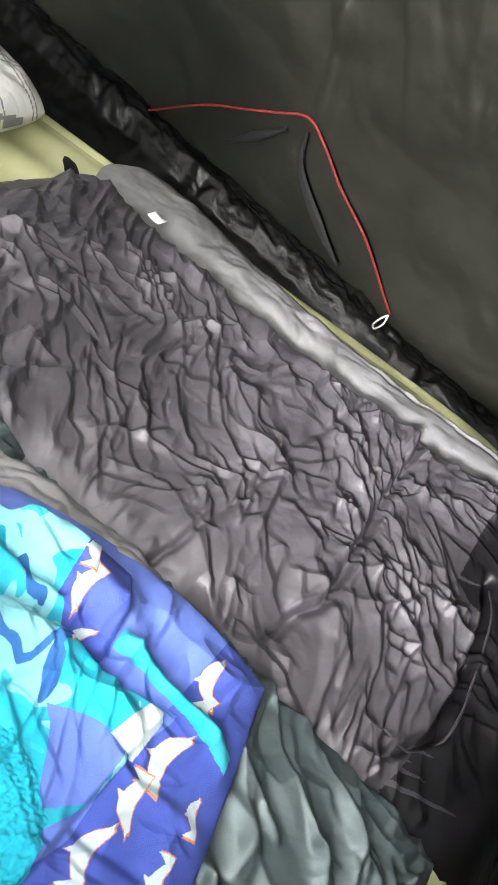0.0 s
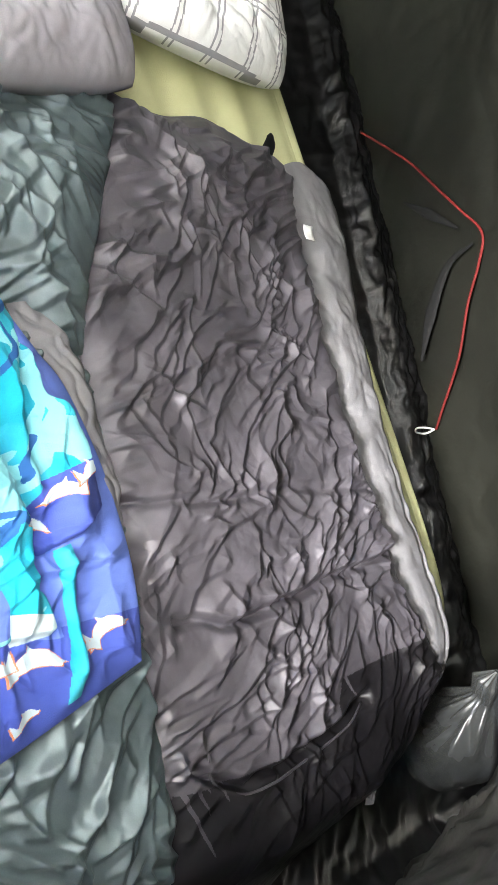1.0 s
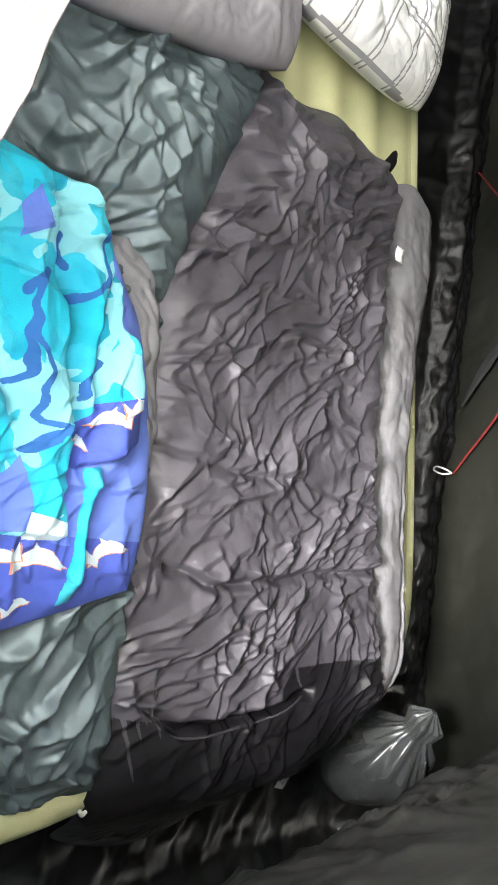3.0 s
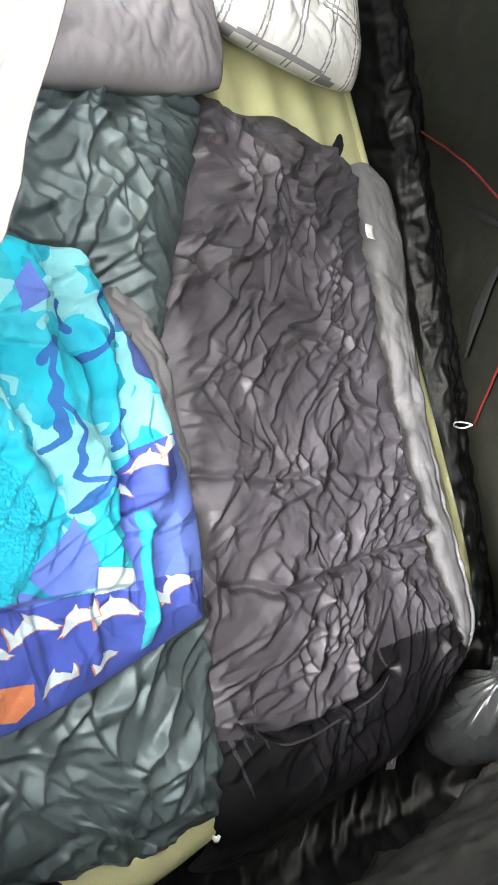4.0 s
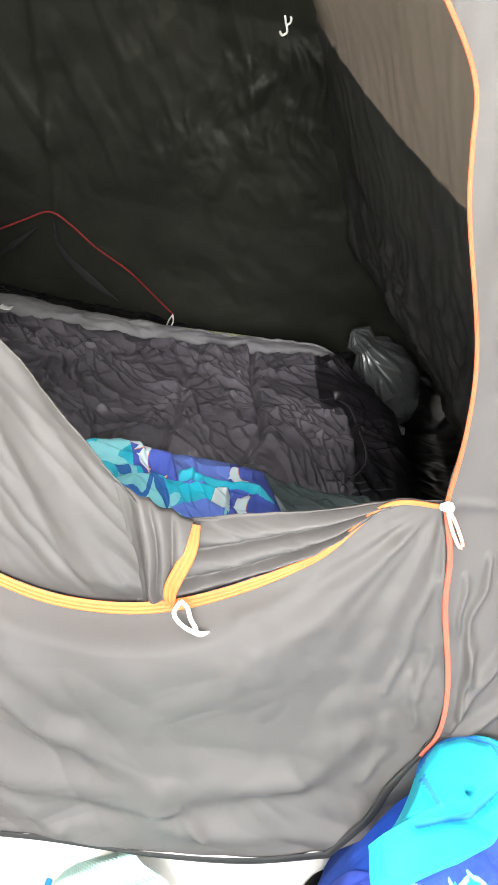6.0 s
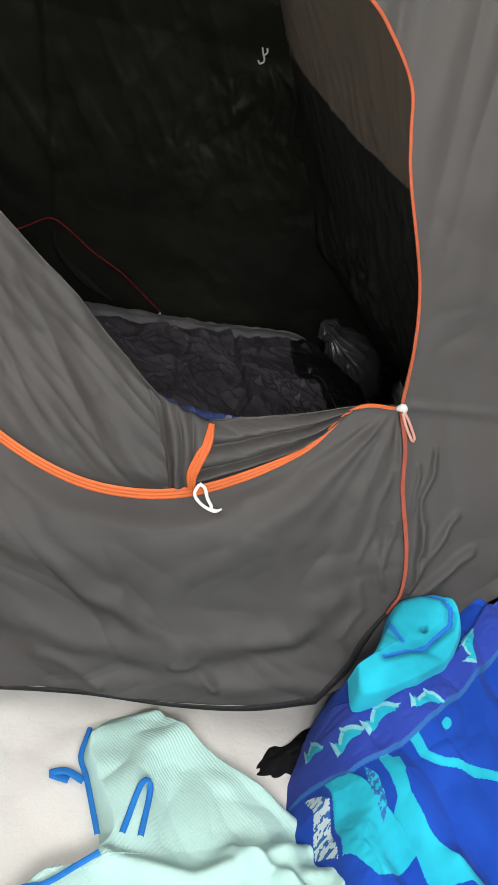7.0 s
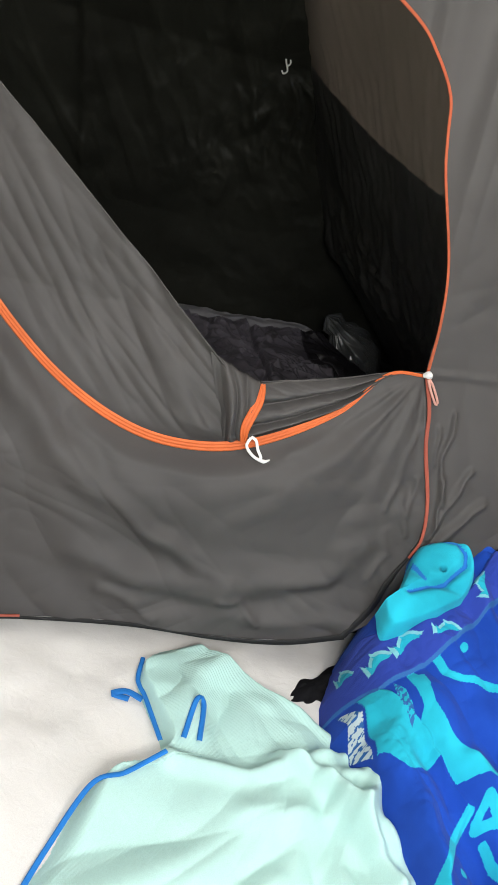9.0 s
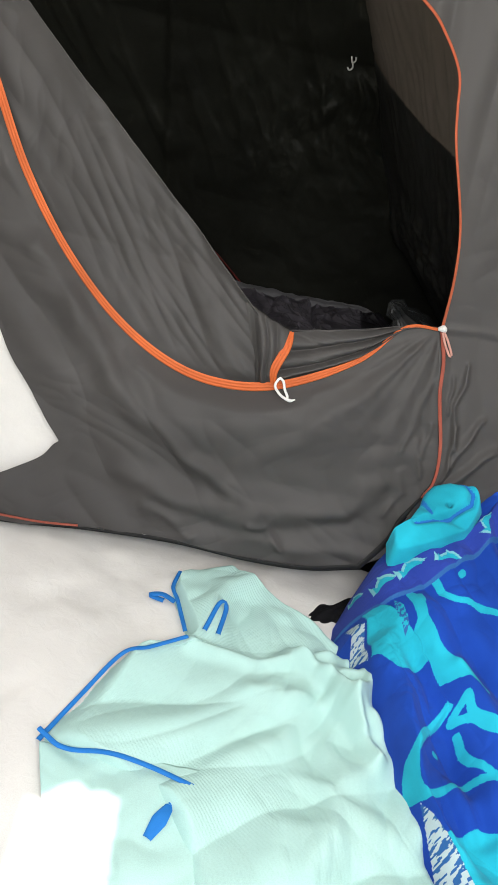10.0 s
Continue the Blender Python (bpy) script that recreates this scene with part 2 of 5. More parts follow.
def grid_object(name, P, mats, parent=None, label="", index=None, thick=0.0, keep=None):
    """A smooth sheet from a grid of places (nv, nu, 3); thick adds an underside."""
    nv, nu = P.shape[:2]
    i = (np.arange(nv - 1)[:, None] * nu + np.arange(nu - 1)[None]).ravel()
    faces = np.stack([i, i + 1, i + nu + 1, i + nu], 1)
    idx = np.zeros(len(faces), int) if index is None else index.ravel()
    if keep is not None:
        faces, idx = faces[keep.ravel()], idx[keep.ravel()]
    me = bpy.data.meshes.new(name)
    me.from_pydata(P.reshape(-1, 3).tolist(), [], faces.tolist())
    for m in mats:
        me.materials.append(m)
    me.polygons.foreach_set("material_index", idx.astype(np.int32))
    me.polygons.foreach_set("use_smooth", np.ones(len(faces), bool))
    me.update()
    ob = new(name, me)
    if keep is not None:
        bm = bmesh.new()
        bm.from_mesh(me)
        bmesh.ops.delete(bm, geom=[v for v in bm.verts if not v.link_faces], context="VERTS")
        bm.to_mesh(me)
        bm.free()
    if thick:
        so = ob.modifiers.new("thickness", "SOLIDIFY")
        so.thickness, so.offset = thick, -1
    if label:
        ob["label"] = label
    return adopt(ob, parent)


def tape(name, pts, width, thick, mat, parent=None, normal=(0, -1, 0), n=60, label="", ribs=0):
    """A flat band along a curve, facing normal, with rounded section and optional ribs."""
    p = spline(pts, n)
    d = np.gradient(p, axis=0)
    d /= np.linalg.norm(d, axis=1)[:, None]
    nrm = np.array(normal, float)[None] * np.ones_like(p)
    side = np.cross(d, nrm)
    side /= np.linalg.norm(side, axis=1)[:, None]
    up = np.cross(side, d)
    m = 13 if ribs else 7
    w = np.linspace(-1, 1, m)
    prof = np.sqrt(np.maximum(0, 1 - np.abs(w) ** 4)) * thick
    if ribs:
        prof[[4, 8]] -= thick * 1.3
    wd = np.broadcast_to(np.asarray(width, float), (n,)) if np.ndim(width) == 0 else np.interp(np.linspace(0, 1, n), np.linspace(0, 1, len(width)), width)
    P = p[:, None] + side[:, None] * (w[None, :, None] * wd[:, None, None] / 2) + up[:, None] * prof[None, :, None]
    return grid_object(name, P, [mat], parent, label)


def tube(name, pts, radius, mat, parent=None, n=48, sides=8, label="", closed=False):
    """A round cord along a curve."""
    p = spline(pts, n)
    d = np.gradient(p, axis=0)
    d /= np.linalg.norm(d, axis=1)[:, None] + 1e-9
    ref = np.array((0.3, 0.2, 0.93))
    side = np.cross(d, ref)
    side /= np.linalg.norm(side, axis=1)[:, None] + 1e-9
    up = np.cross(side, d)
    a = np.linspace(0, 2 * np.pi, sides + 1)
    r = np.broadcast_to(np.asarray(radius, float), (n,)) if np.ndim(radius) == 0 else np.interp(np.linspace(0, 1, n), np.linspace(0, 1, len(radius)), radius)
    P = p[:, None] + r[:, None, None] * (np.cos(a)[None, :, None] * side[:, None] + np.sin(a)[None, :, None] * up[:, None])
    P = np.concatenate([np.repeat(p[:1, None], sides + 1, 1), P, np.repeat(p[-1:, None], sides + 1, 1)])
    return grid_object(name, P, [mat], parent, label)


def seg_dist(x, y, pts):
    """Distance of points to a broken line."""
    best = np.full(np.shape(x), 1e9)
    for (ax, ay), (bx, by) in zip(pts[:-1], pts[1:]):
        dx, dy = bx - ax, by - ay
        t = np.clip(((x - ax) * dx + (y - ay) * dy) / (dx * dx + dy * dy + 1e-12), 0, 1)
        best = np.minimum(best, np.hypot(x - ax - t * dx, y - ay - t * dy))
    return best


def inside(x, y, poly):
    hit = np.zeros(np.shape(x), bool)
    for (ax, ay), (bx, by) in zip(poly, poly[1:] + poly[:1]):
        hit ^= ((ay > y) != (by > y)) & (x < (bx - ax) * (y - ay) / (by - ay + 1e-12) + ax)
    return hit


def dolphin(x, y, cx, cy, size, angle, flip=1):
    """Where a printed leaping dolphin covers the cloth."""
    c, s = math.cos(angle), math.sin(angle)
    a, b = ((x - cx) * c + (y - cy) * s) / size * flip, ((y - cy) * c - (x - cx) * s) / size
    arc = b - 0.22 * (1 - (a / 0.5) ** 2)
    body = (np.abs(a) < 0.5) & (np.abs(arc) < 0.15 * np.sqrt(np.clip(1 - (a / 0.5) ** 2, 0, 1)) + 0.015)
    tail = (a < -0.36) & (a > -0.66) & (np.abs(b + 0.02 + (a + 0.36) * 0.5) < (-a - 0.34) * 0.75)
    fin = inside(a, b, [(-0.12, 0.3), (0.08, 0.32), (-0.16, 0.5)])
    beak = inside(a, b, [(0.4, 0.12), (0.62, 0.0), (0.42, 0.0)])
    return body | tail | fin | beak


# ---- the sleeping cabin ----
WZ = [0, 0.4, 0.8, 1.2, 1.6, 1.9, 2.05]
WY = [2.5, 2.38, 2.22, 2.0, 1.72, 1.3, 0.8]
CX = [1.45, 1.08, 0.66, 0.43, 0.24, 0.08, 0.0]
FX = [1.50, 1.20, 0.92, 0.72, 0.56, 0.44, 0.38]


def back_y(z):
    return np.interp(z, WZ, WY)


def front_y(z):
    return np.where(np.asarray(z) < 0.93, -0.28 * (0.93 - np.asarray(z)), 0.0)


def build_cabin():
    # back wall, drawn tight from the hanging hook
    zs, us = np.linspace(0.16, 2.05, 190), np.linspace(0, 1.06, 240)
    Z, U = np.meshgrid(zs, us, indexing="ij")
    X = -2.4 + (np.interp(Z, WZ, CX) + 2.4) * U
    Y = back_y(Z)
    dx, dz = X - 0.16, Z - 1.62
    r, a = np.hypot(dx, dz), np.arctan2(dx, -dz)
    near = np.exp(-((r / 0.75) ** 2)) * smooth(0.03, 0.15, r)
    Y = Y - 0.045 * near * np.abs(perlin(a * 5.0 + 2.0 * perlin(X * 3, Z * 3, 4), r * 2.2, 3)) * smooth(-1.0, -0.3, a) * smooth(1.5, 0.9, a) - 0.012 * crumple(X, Z * 0.5, 0.35, 11, 2)
    Y = Y - 0.03 * np.exp(-(((X + 0.70) / 0.03) ** 2)) * smooth(0.6, 0.75, Z)
    Y = Y + 0.02 * smooth(0.72, 0.5, Z - 0.1 * np.abs(X + 0.7)) * smooth(-0.1, -0.3, X)
    streak = smooth(0.1, 0.35, perlin(X * 9 + Z * 4, Z * 2.2, 8)) * smooth(0.75, 1.0, Z) * smooth(0.6, -0.1, X + 0.5)
    Y = Y - 0.010 * streak - folds(X, Z * 0.6, 17, 7, 0.10, 0.3, 0.06, 1.2) * smooth(0.7, 1.0, Z)
    Y = Y - 0.016 * facets(X + 0.5 * Z, Z * 0.6, 0.07, 18, 2, 3.0) * smooth(-0.35, 0.05, X) * smooth(0.75, 1.0, Z) * smooth(0.05, 0.25, r)
    Y = Y - 0.008 * facets(X, Z, 0.16, 19, 2, 2.0) - 1.3 * nylon(X + 0.3 * Z, Z * 0.7, 23, main=0.2, spread=0.35, fine=1.5, swirl=0.4) * smooth(-0.6, -0.1, X) * smooth(0.95, 1.25, Z) * smooth(0.03, 0.15, r)
    tagged(grid_object("wall_back", np.stack([X, Y, Z], -1), [TENT_BLACK]), "black polyester back wall of the sleeping cabin, creased towards its hook", "tent wall", kind="structure")

    zs, us = np.linspace(0.16, 2.05, 150), np.linspace(0, 1, 130)
    Z, U = np.meshgrid(zs, us, indexing="ij")
    yb, yf = back_y(Z) + 0.05, front_y(Z) + 0.03
    edge = np.interp(U, [0, 0.23, 0.4, 0.54, 0.75, 1], [1.66, 1.54, 1.465, 1.41, 1.35, 1.29])
    W = (Z - 0.16) / 1.89
    Z = np.where(W <= 0.75, 0.16 + (edge - 0.16) * W / 0.75, edge + (2.05 - edge) * (W - 0.75) / 0.25)
    yb, yf = back_y(Z) + 0.05, front_y(Z) + 0.03
    Y = yb + (yf - yb) * U
    X = np.interp(Z, WZ, CX) * (1 - U) + np.interp(Z, WZ, FX) * U
    X = X + 0.014 * crumple(Y, Z * 0.7, 0.3, 21, 3) * (1 - U) - 0.007 * crumple(Y * 3, Z, 0.25, 24, 2) + 0.02 * facets(Y, Z, 0.16, 26, 2, 2.6) * smooth(0.0, 0.1, U) * smooth(0.0, 0.12, 1 - U) * smooth(1.5, 1.0, Z) - 1.1 * nylon(Y, Z * 0.8, 28) * smooth(1.2, 0.9, Z) * smooth(0.0, 0.1, U) * smooth(0.0, 0.1, 1 - U)
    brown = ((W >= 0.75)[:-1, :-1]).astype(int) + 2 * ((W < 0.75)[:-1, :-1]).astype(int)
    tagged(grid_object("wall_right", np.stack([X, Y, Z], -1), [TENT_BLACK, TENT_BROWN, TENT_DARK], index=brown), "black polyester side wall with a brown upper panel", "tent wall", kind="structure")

    zs, us = np.linspace(0.16, 2.05, 30), np.linspace(0, 1, 30)
    Z, U = np.meshgrid(zs, us, indexing="ij")
    Y = back_y(Z) * (1 - U) + (front_y(Z) + 0.03) * U
    X = -2.4 + 0.25 * Z - 0.01 * crumple(Y, Z, 0.4, 31)
    tagged(grid_object("wall_left", np.stack([X, Y, Z], -1), [TENT_BLACK]), "black polyester end wall of the sleeping cabin", "tent wall", kind="structure")

    X, Y = np.meshgrid(np.linspace(-2.0, 0.42, 40), np.linspace(0.8, -0.02, 30), indexing="ij")
    P = np.stack([X, Y, 2.05 + 0.03 * np.sin((0.8 - Y) * 3.8) + 0.01 * crumple(X, Y, 0.4, 33)], -1)
    tagged(grid_object("ceiling", P, [TENT_BLACK], thick=0.004), "black polyester cabin ceiling", "ceiling", kind="structure")

    # tub floor, crumpled and turned up at its rim
    X, Y = np.meshgrid(np.linspace(-2.45, 1.5, 420), np.linspace(0.0, 2.62, 280), indexing="ij")
    rim = np.maximum(1.05 * smooth(2.12, 2.46, Y), smooth(1.22, 1.42, X - 0.02 * Y))
    Z = 0.024 + 0.012 * facets(X, Y, 0.07, 41, 2, 2.2) + 0.17 * rim + 0.010 * np.minimum(rim, 1) * facets(X, Y * 0.6, 0.05, 43, 2, 2.5)
    Y2 = np.where(Y > 2.3, 2.3 + (Y - 2.3) * 0.45, Y)
    tagged(grid_object("floor_cabin", np.stack([X, Y2, Z], -1), [GROUND_BLACK]), "crumpled shiny black cabin groundsheet", "groundsheet", kind="structure")

    # red zip of the rear vent with its cord
    zp = [(-1.6, 0.06), (-1.3, 0.31), (-1.145, 0.43), (-0.98, 0.53), (-0.854, 0.608), (-0.735, 0.675), (-0.64, 0.63), (-0.527, 0.541), (-0.37, 0.45), (-0.27, 0.37), (-0.2, 0.31), (-0.125, 0.25)]
    vent = tagged(holder("rear_vent_zip", (-0.73, 2.26, 0.67)), "red zip of the closed rear vent on the black wall", "zip")
    tube("zip", [(x, float(back_y(z)) - 0.03, z) for x, z in zp], 0.005, RED, vent, n=90)
    z0 = (-0.125, float(back_y(0.25)) - 0.05, 0.255)
    loop = [(z0[0], z0[1], z0[2]), (z0[0] - 0.012, z0[1] - 0.015, z0[2] - 0.02), (z0[0] - 0.02, z0[1] - 0.03, z0[2] - 0.055), (z0[0] - 0.005, z0[1] - 0.03, z0[2] - 0.065), (z0[0] + 0.008, z0[1] - 0.02, z0[2] - 0.03), z0]
    tube("pull_cord", loop, 0.004, CORD, vent, n=30, label="pale cord loop")
    fold = tagged(holder("vent_flap_fold", (-0.6, 2.25, 0.5)), "dark folded hem hanging below the red zip", "tent flap")
    tape("hem", [(-0.72, back_y(0.63) - 0.03, 0.63), (-0.69, back_y(0.5) - 0.05, 0.5), (-0.55, back_y(0.36) - 0.05, 0.36), (-0.40, back_y(0.27) - 0.05, 0.27)], [0.01, 0.035, 0.05, 0.01], 0.006, STRAP, fold)
    tape("second_hem", [(-0.80, back_y(0.58) - 0.03, 0.58), (-0.92, back_y(0.46) - 0.05, 0.46), (-1.02, back_y(0.36) - 0.05, 0.36)], [0.01, 0.04, 0.01], 0.006, STRAP, fold)

    hook = tagged(holder("ceiling_hook", (0.16, 1.66, 1.6)), "small pale hanging hook on the cabin wall", "hook")
    hx, hy, hz = 0.16, 1.655, 1.6
    tube("hook_wire", [(hx - 0.012, hy, hz + 0.03), (hx - 0.006, hy, hz + 0.012), (hx, hy - 0.006, hz), (hx + 0.012, hy - 0.006, hz + 0.012), (hx + 0.006, hy, hz + 0.034)], 0.004, CORD, hook, n=26)
    tube("hook_eye", [(hx, hy - 0.006, hz), (hx + 0.006, hy - 0.008, hz - 0.02), (hx - 0.008, hy - 0.008, hz - 0.032), (hx - 0.018, hy - 0.006, hz - 0.022)], 0.004, CORD, hook, n=22)


# ---- the door wall ----
ZIP_ARC = [(-0.84, 1.42), (-0.778, 1.283), (-0.680, 1.081), (-0.537, 0.888), (-0.355, 0.738), (-0.170, 0.648), (0.0, 0.624), (0.182, 0.662), (0.39, 0.785), (0.497, 0.908), (0.603, 0.927)]
ZIP_DOWN = [(0.603, 0.927), (0.635, 0.84), (0.653, 0.745), (0.70, 0.60), (0.712, 0.50), (0.69, 0.44)]
ZIP_UP = [(0.603, 0.927), (0.587, 1.08), (0.552, 1.225), (0.472, 1.415), (0.445, 1.5), (0.421, 1.58), (0.36, 1.655), (0.29, 1.71), (0.1, 1.8)]
HEM = [(-0.95, 0.03), (-0.60, 0.045), (-0.32, 0.085), (-0.04, 0.115), (0.2, 0.118), (0.4, 0.138), (0.57, 0.185)]


def on_front(pts, off=0.0):
    return [(x, float(front_y(z)) - off, z) for x, z in pts]


def build_door_wall():
    wall = tagged(holder("wall_door", (0, -0.1, 0.6)), "charcoal grey polyester door wall, half unzipped and sagging", "tent wall", kind="structure")
    # lower panel
    nu, nv = 300, 200
    right = [(0.57, 0.185), (0.635, 0.30), (0.69, 0.44), (0.712, 0.50), (0.70, 0.60), (0.653, 0.745), (0.603, 0.927)]
    left = [(-0.95, 0.03), (-0.75, 0.12), (-0.52, 0.25), (-0.462, 0.318), (-0.447, 0.333), (-0.458, 0.348), (-0.58, 0.49), (-0.70, 0.64), (-0.80, 0.95), (-0.84, 1.42)]
    G = coons(HEM, ZIP_ARC, left, right, nu, nv)
    X, Z = G[..., 0], G[..., 1]
    Y = front_y(Z)
    dx, dz = X - 0.60, Z - 0.93
    r, a = np.hypot(dx, dz), np.arctan2(-dx, -dz)
    pull = np.exp(-r / 0.35) * smooth(0.0, 0.08, r)
    Y = Y - 0.018 * pull * perlin(a * 5.0, r * 1.3, 2)
    sag = np.exp(-((Z - 0.50 - 0.45 * (X + 0.1) ** 2) / 0.13) ** 2)
    Y = Y - 0.045 * sag * smooth(-0.9, -0.2, X) * smooth(0.66, 0.3, X)
    diag = X * 0.75 + Z
    Y = Y - 0.030 * np.abs(perlin(diag * 5.5, (Z - X) * 0.9, 5)) * smooth(0.45, -0.2, X) - 0.012 * crumple(X, Z * 1.8, 0.35, 6, 2)
    Y = Y - 0.010 * np.exp(-((Z - 0.20 - 0.02 * np.sin(X * 14)) / 0.025) ** 2) * smooth(-0.2, 0.3, X)
    Y = Y - 0.008 * np.abs(perlin(X * 16 + Z * 11, Z * 3, 9)) * smooth(0.45, 0.66, X)
    wob_x, wob_z = X + 0.015 * perlin(X * 9, Z * 9, 91), Z + 0.015 * perlin(X * 9, Z * 9, 92)
    for pts, h, w in (([(-0.62, 0.88), (-0.46, 0.74), (-0.26, 0.55), (-0.05, 0.39), (0.196, 0.294)], 0.030, 0.030), ([(-0.55, 0.70), (-0.34, 0.52), (-0.12, 0.36), (0.05, 0.29)], -0.022, 0.035), ([(-0.42, 0.75), (-0.22, 0.577), (-0.09, 0.47), (0.02, 0.406)], -0.018, 0.018),
                      ([(-0.233, 0.30), (-0.013, 0.245), (0.232, 0.26), (0.465, 0.335), (0.556, 0.45)], 0.026, 0.028), ([(-0.1, 0.215), (0.12, 0.20), (0.35, 0.24), (0.5, 0.30)], -0.016, 0.02), ([(0.19, 0.235), (0.25, 0.235), (0.30, 0.185)], 0.016, 0.010), ([(-0.14, 0.205), (-0.06, 0.185), (0.03, 0.15)], 0.014, 0.012),
                      ([(0.62, 0.79), (0.61, 0.66), (0.59, 0.56)], 0.010, 0.007), ([(0.655, 0.664), (0.655, 0.555)], 0.010, 0.006), ([(0.50, 0.86), (0.397, 0.74), (0.28, 0.66)], 0.012, 0.012), ([(0.56, 0.87), (0.44, 0.70), (0.3, 0.58)], 0.012, 0.025), ([(0.63, 0.60), (0.66, 0.50)], 0.010, 0.006), ([(0.6, 0.50), (0.63, 0.43), (0.6, 0.36)], 0.010, 0.010)):
        Y = Y - 0.6 * h * np.exp(-((seg_dist(wob_x, wob_z, pts) / (1.25 * w)) ** 2))
    V = np.linspace(0, 1, nv)[:, None] + 0 * X
    Y = front_y(Z) + (Y - front_y(Z)) * smooth(0, 0.10, 1 - V)
    grid_object("lower_panel", np.stack([X, Y, Z], -1), [TENT_GREY], wall, thick=0.002)
    # right panel
    rl = [(0.57, 0.185), (0.65, 0.33), (0.69, 0.44), (0.712, 0.5), (0.70, 0.60), (0.653, 0.745), (0.603, 0.927), (0.587, 1.08), (0.552, 1.225), (0.472, 1.415), (0.445, 1.5), (0.421, 1.58), (0.36, 1.655), (0.29, 1.71), (0.1, 1.8)]
    G = coons([(0.57, 0.185), (0.8, 0.36), (1.0, 0.55), (1.35, 0.68)], [(0.1, 1.8), (0.5, 1.95), (0.9, 2.05)], rl, [(1.35, 0.68), (1.25, 1.3), (0.9, 2.05)], 170, 260)
    X, Z = G[..., 0], G[..., 1]
    Y = front_y(Z)
    Y = Y - 0.012 * np.abs(perlin(X * 14 + Z * 1.5, Z * 1.2, 14)) * smooth(1.1, 1.6, Z) - 0.008 * crumple(X, Z, 0.3, 15, 2)
    Y = Y - 0.014 * np.abs(perlin(X * 9 - Z * 9, (X + Z) * 2, 16)) * smooth(0.75, 0.45, Z)
    r = np.hypot(X - 0.6, Z - 0.93)
    Y = Y - 0.008 * np.exp(-(((Z - 0.93 - 0.12 * (X - 0.6)) / 0.012) ** 2)) * np.exp(-r / 0.3)
    for pts, h, w in (([(0.712, 0.844), (0.715, 0.722), (0.745, 0.602)], 0.012, 0.007), ([(0.735, 0.666), (0.735, 0.536)], 0.012, 0.006), ([(0.80, 0.70), (0.76, 0.60), (0.73, 0.50)], 0.012, 0.010), ([(0.68, 0.80), (0.70, 0.70)], 0.008, 0.006), ([(0.86, 0.62), (0.78, 0.52), (0.72, 0.44)], 0.014, 0.014)):
        Y = Y - h * np.exp(-((seg_dist(X + 0.01 * perlin(X * 15, Z * 15, 93), Z, pts) / w) ** 2))
    grid_object("side_panel", np.stack([X, Y, Z], -1), [TENT_GREY], wall, thick=0.002)
    # loose upper flap, its free edge running down to the gathered tab
    edge = [(-0.98, 1.74), (-0.72, 1.50), (-0.46, 1.28), (-0.27, 1.12), (-0.03, 0.93), (0.065, 0.855), (0.10, 0.82)]
    low = [(-0.84, 1.42), (-0.778, 1.283), (-0.680, 1.081), (-0.537, 0.888), (-0.355, 0.738), (-0.170, 0.648), (0.0, 0.624), (0.14, 0.645)]
    G = coons(low, edge, [(-0.84, 1.42), (-0.92, 1.58), (-0.98, 1.74)], [(0.14, 0.645), (0.11, 0.73), (0.10, 0.82)], 260, 110)
    X, Z = G[..., 0], G[..., 1]
    V = np.linspace(0, 1, 110)[:, None] * np.ones_like(X)
    along = X * 0.75 - Z * 0.65
    across = X * 0.65 + Z * 0.75
    lean = 1 - smooth(-0.22, 0.0, X)
    Y = front_y(Z) + 0.006 - 0.03 * V + 0.045 * V * lean
    fan = smooth(-0.7, 0.1, X)
    Y = Y - 0.02 * np.abs(perlin(across * (10 + 6 * fan), along * 0.8, 18)) - 0.010 * np.abs(perlin(across * 26, along * 2.0, 19)) * fan - 0.01 * crumple(X, Z, 0.2, 20, 2)
    Y = Y - 0.02 * smooth(0.9, 1.0, V) * (1 - lean)
    Y = front_y(Z) + 0.004 + (Y - front_y(Z)) * smooth(0, 0.22, V)
    grid_object("door_flap", np.stack([X, Y, Z], -1), [TENT_GREY], wall, thick=0.002, label="loose grey door flap hanging in folds")
    # gathered knuckle of cloth beside the tab
    G = coons([(0.095, 0.632), (0.13, 0.638), (0.165, 0.655)], [(0.022, 0.878), (0.07, 0.862), (0.12, 0.842), (0.168, 0.828)], [(0.095, 0.632), (0.07, 0.74), (0.022, 0.878)], [(0.165, 0.655), (0.155, 0.72), (0.168, 0.828)], 60, 70)
    X, Z = G[..., 0], G[..., 1]
    U, V = np.linspace(0, 1, 60)[None] + 0 * X, np.linspace(0, 1, 70)[:, None] + 0 * X
    Y = front_y(Z) + 0.012 - 0.055 * V * (1 - 0.5 * U) - 0.045 * np.sin(np.pi * V) ** 0.5 * smooth(0, 0.5, U) - 0.012 * np.abs(np.sin((U + 0.25 * V + 0.15 * perlin(X * 20, Z * 8, 27)) * 9)) * smooth(0.05, 0.4, U)
    Y = front_y(Z) + (Y - front_y(Z)) * smooth(0.0, 0.12, V)
    grid_object("gathered_fold", np.stack([X, Y, Z], -1), [TENT_GREY], wall, thick=0.002, label="grey cloth gathered in upright pleats")
    # sill, pulled taut between tab and knot
    top = [(0.14, 0.815), (0.30, 0.850), (0.48, 0.905), (0.603, 0.93)]
    bot = [(0.14, 0.645), (0.182, 0.662), (0.39, 0.785), (0.497, 0.905), (0.60, 0.925)]
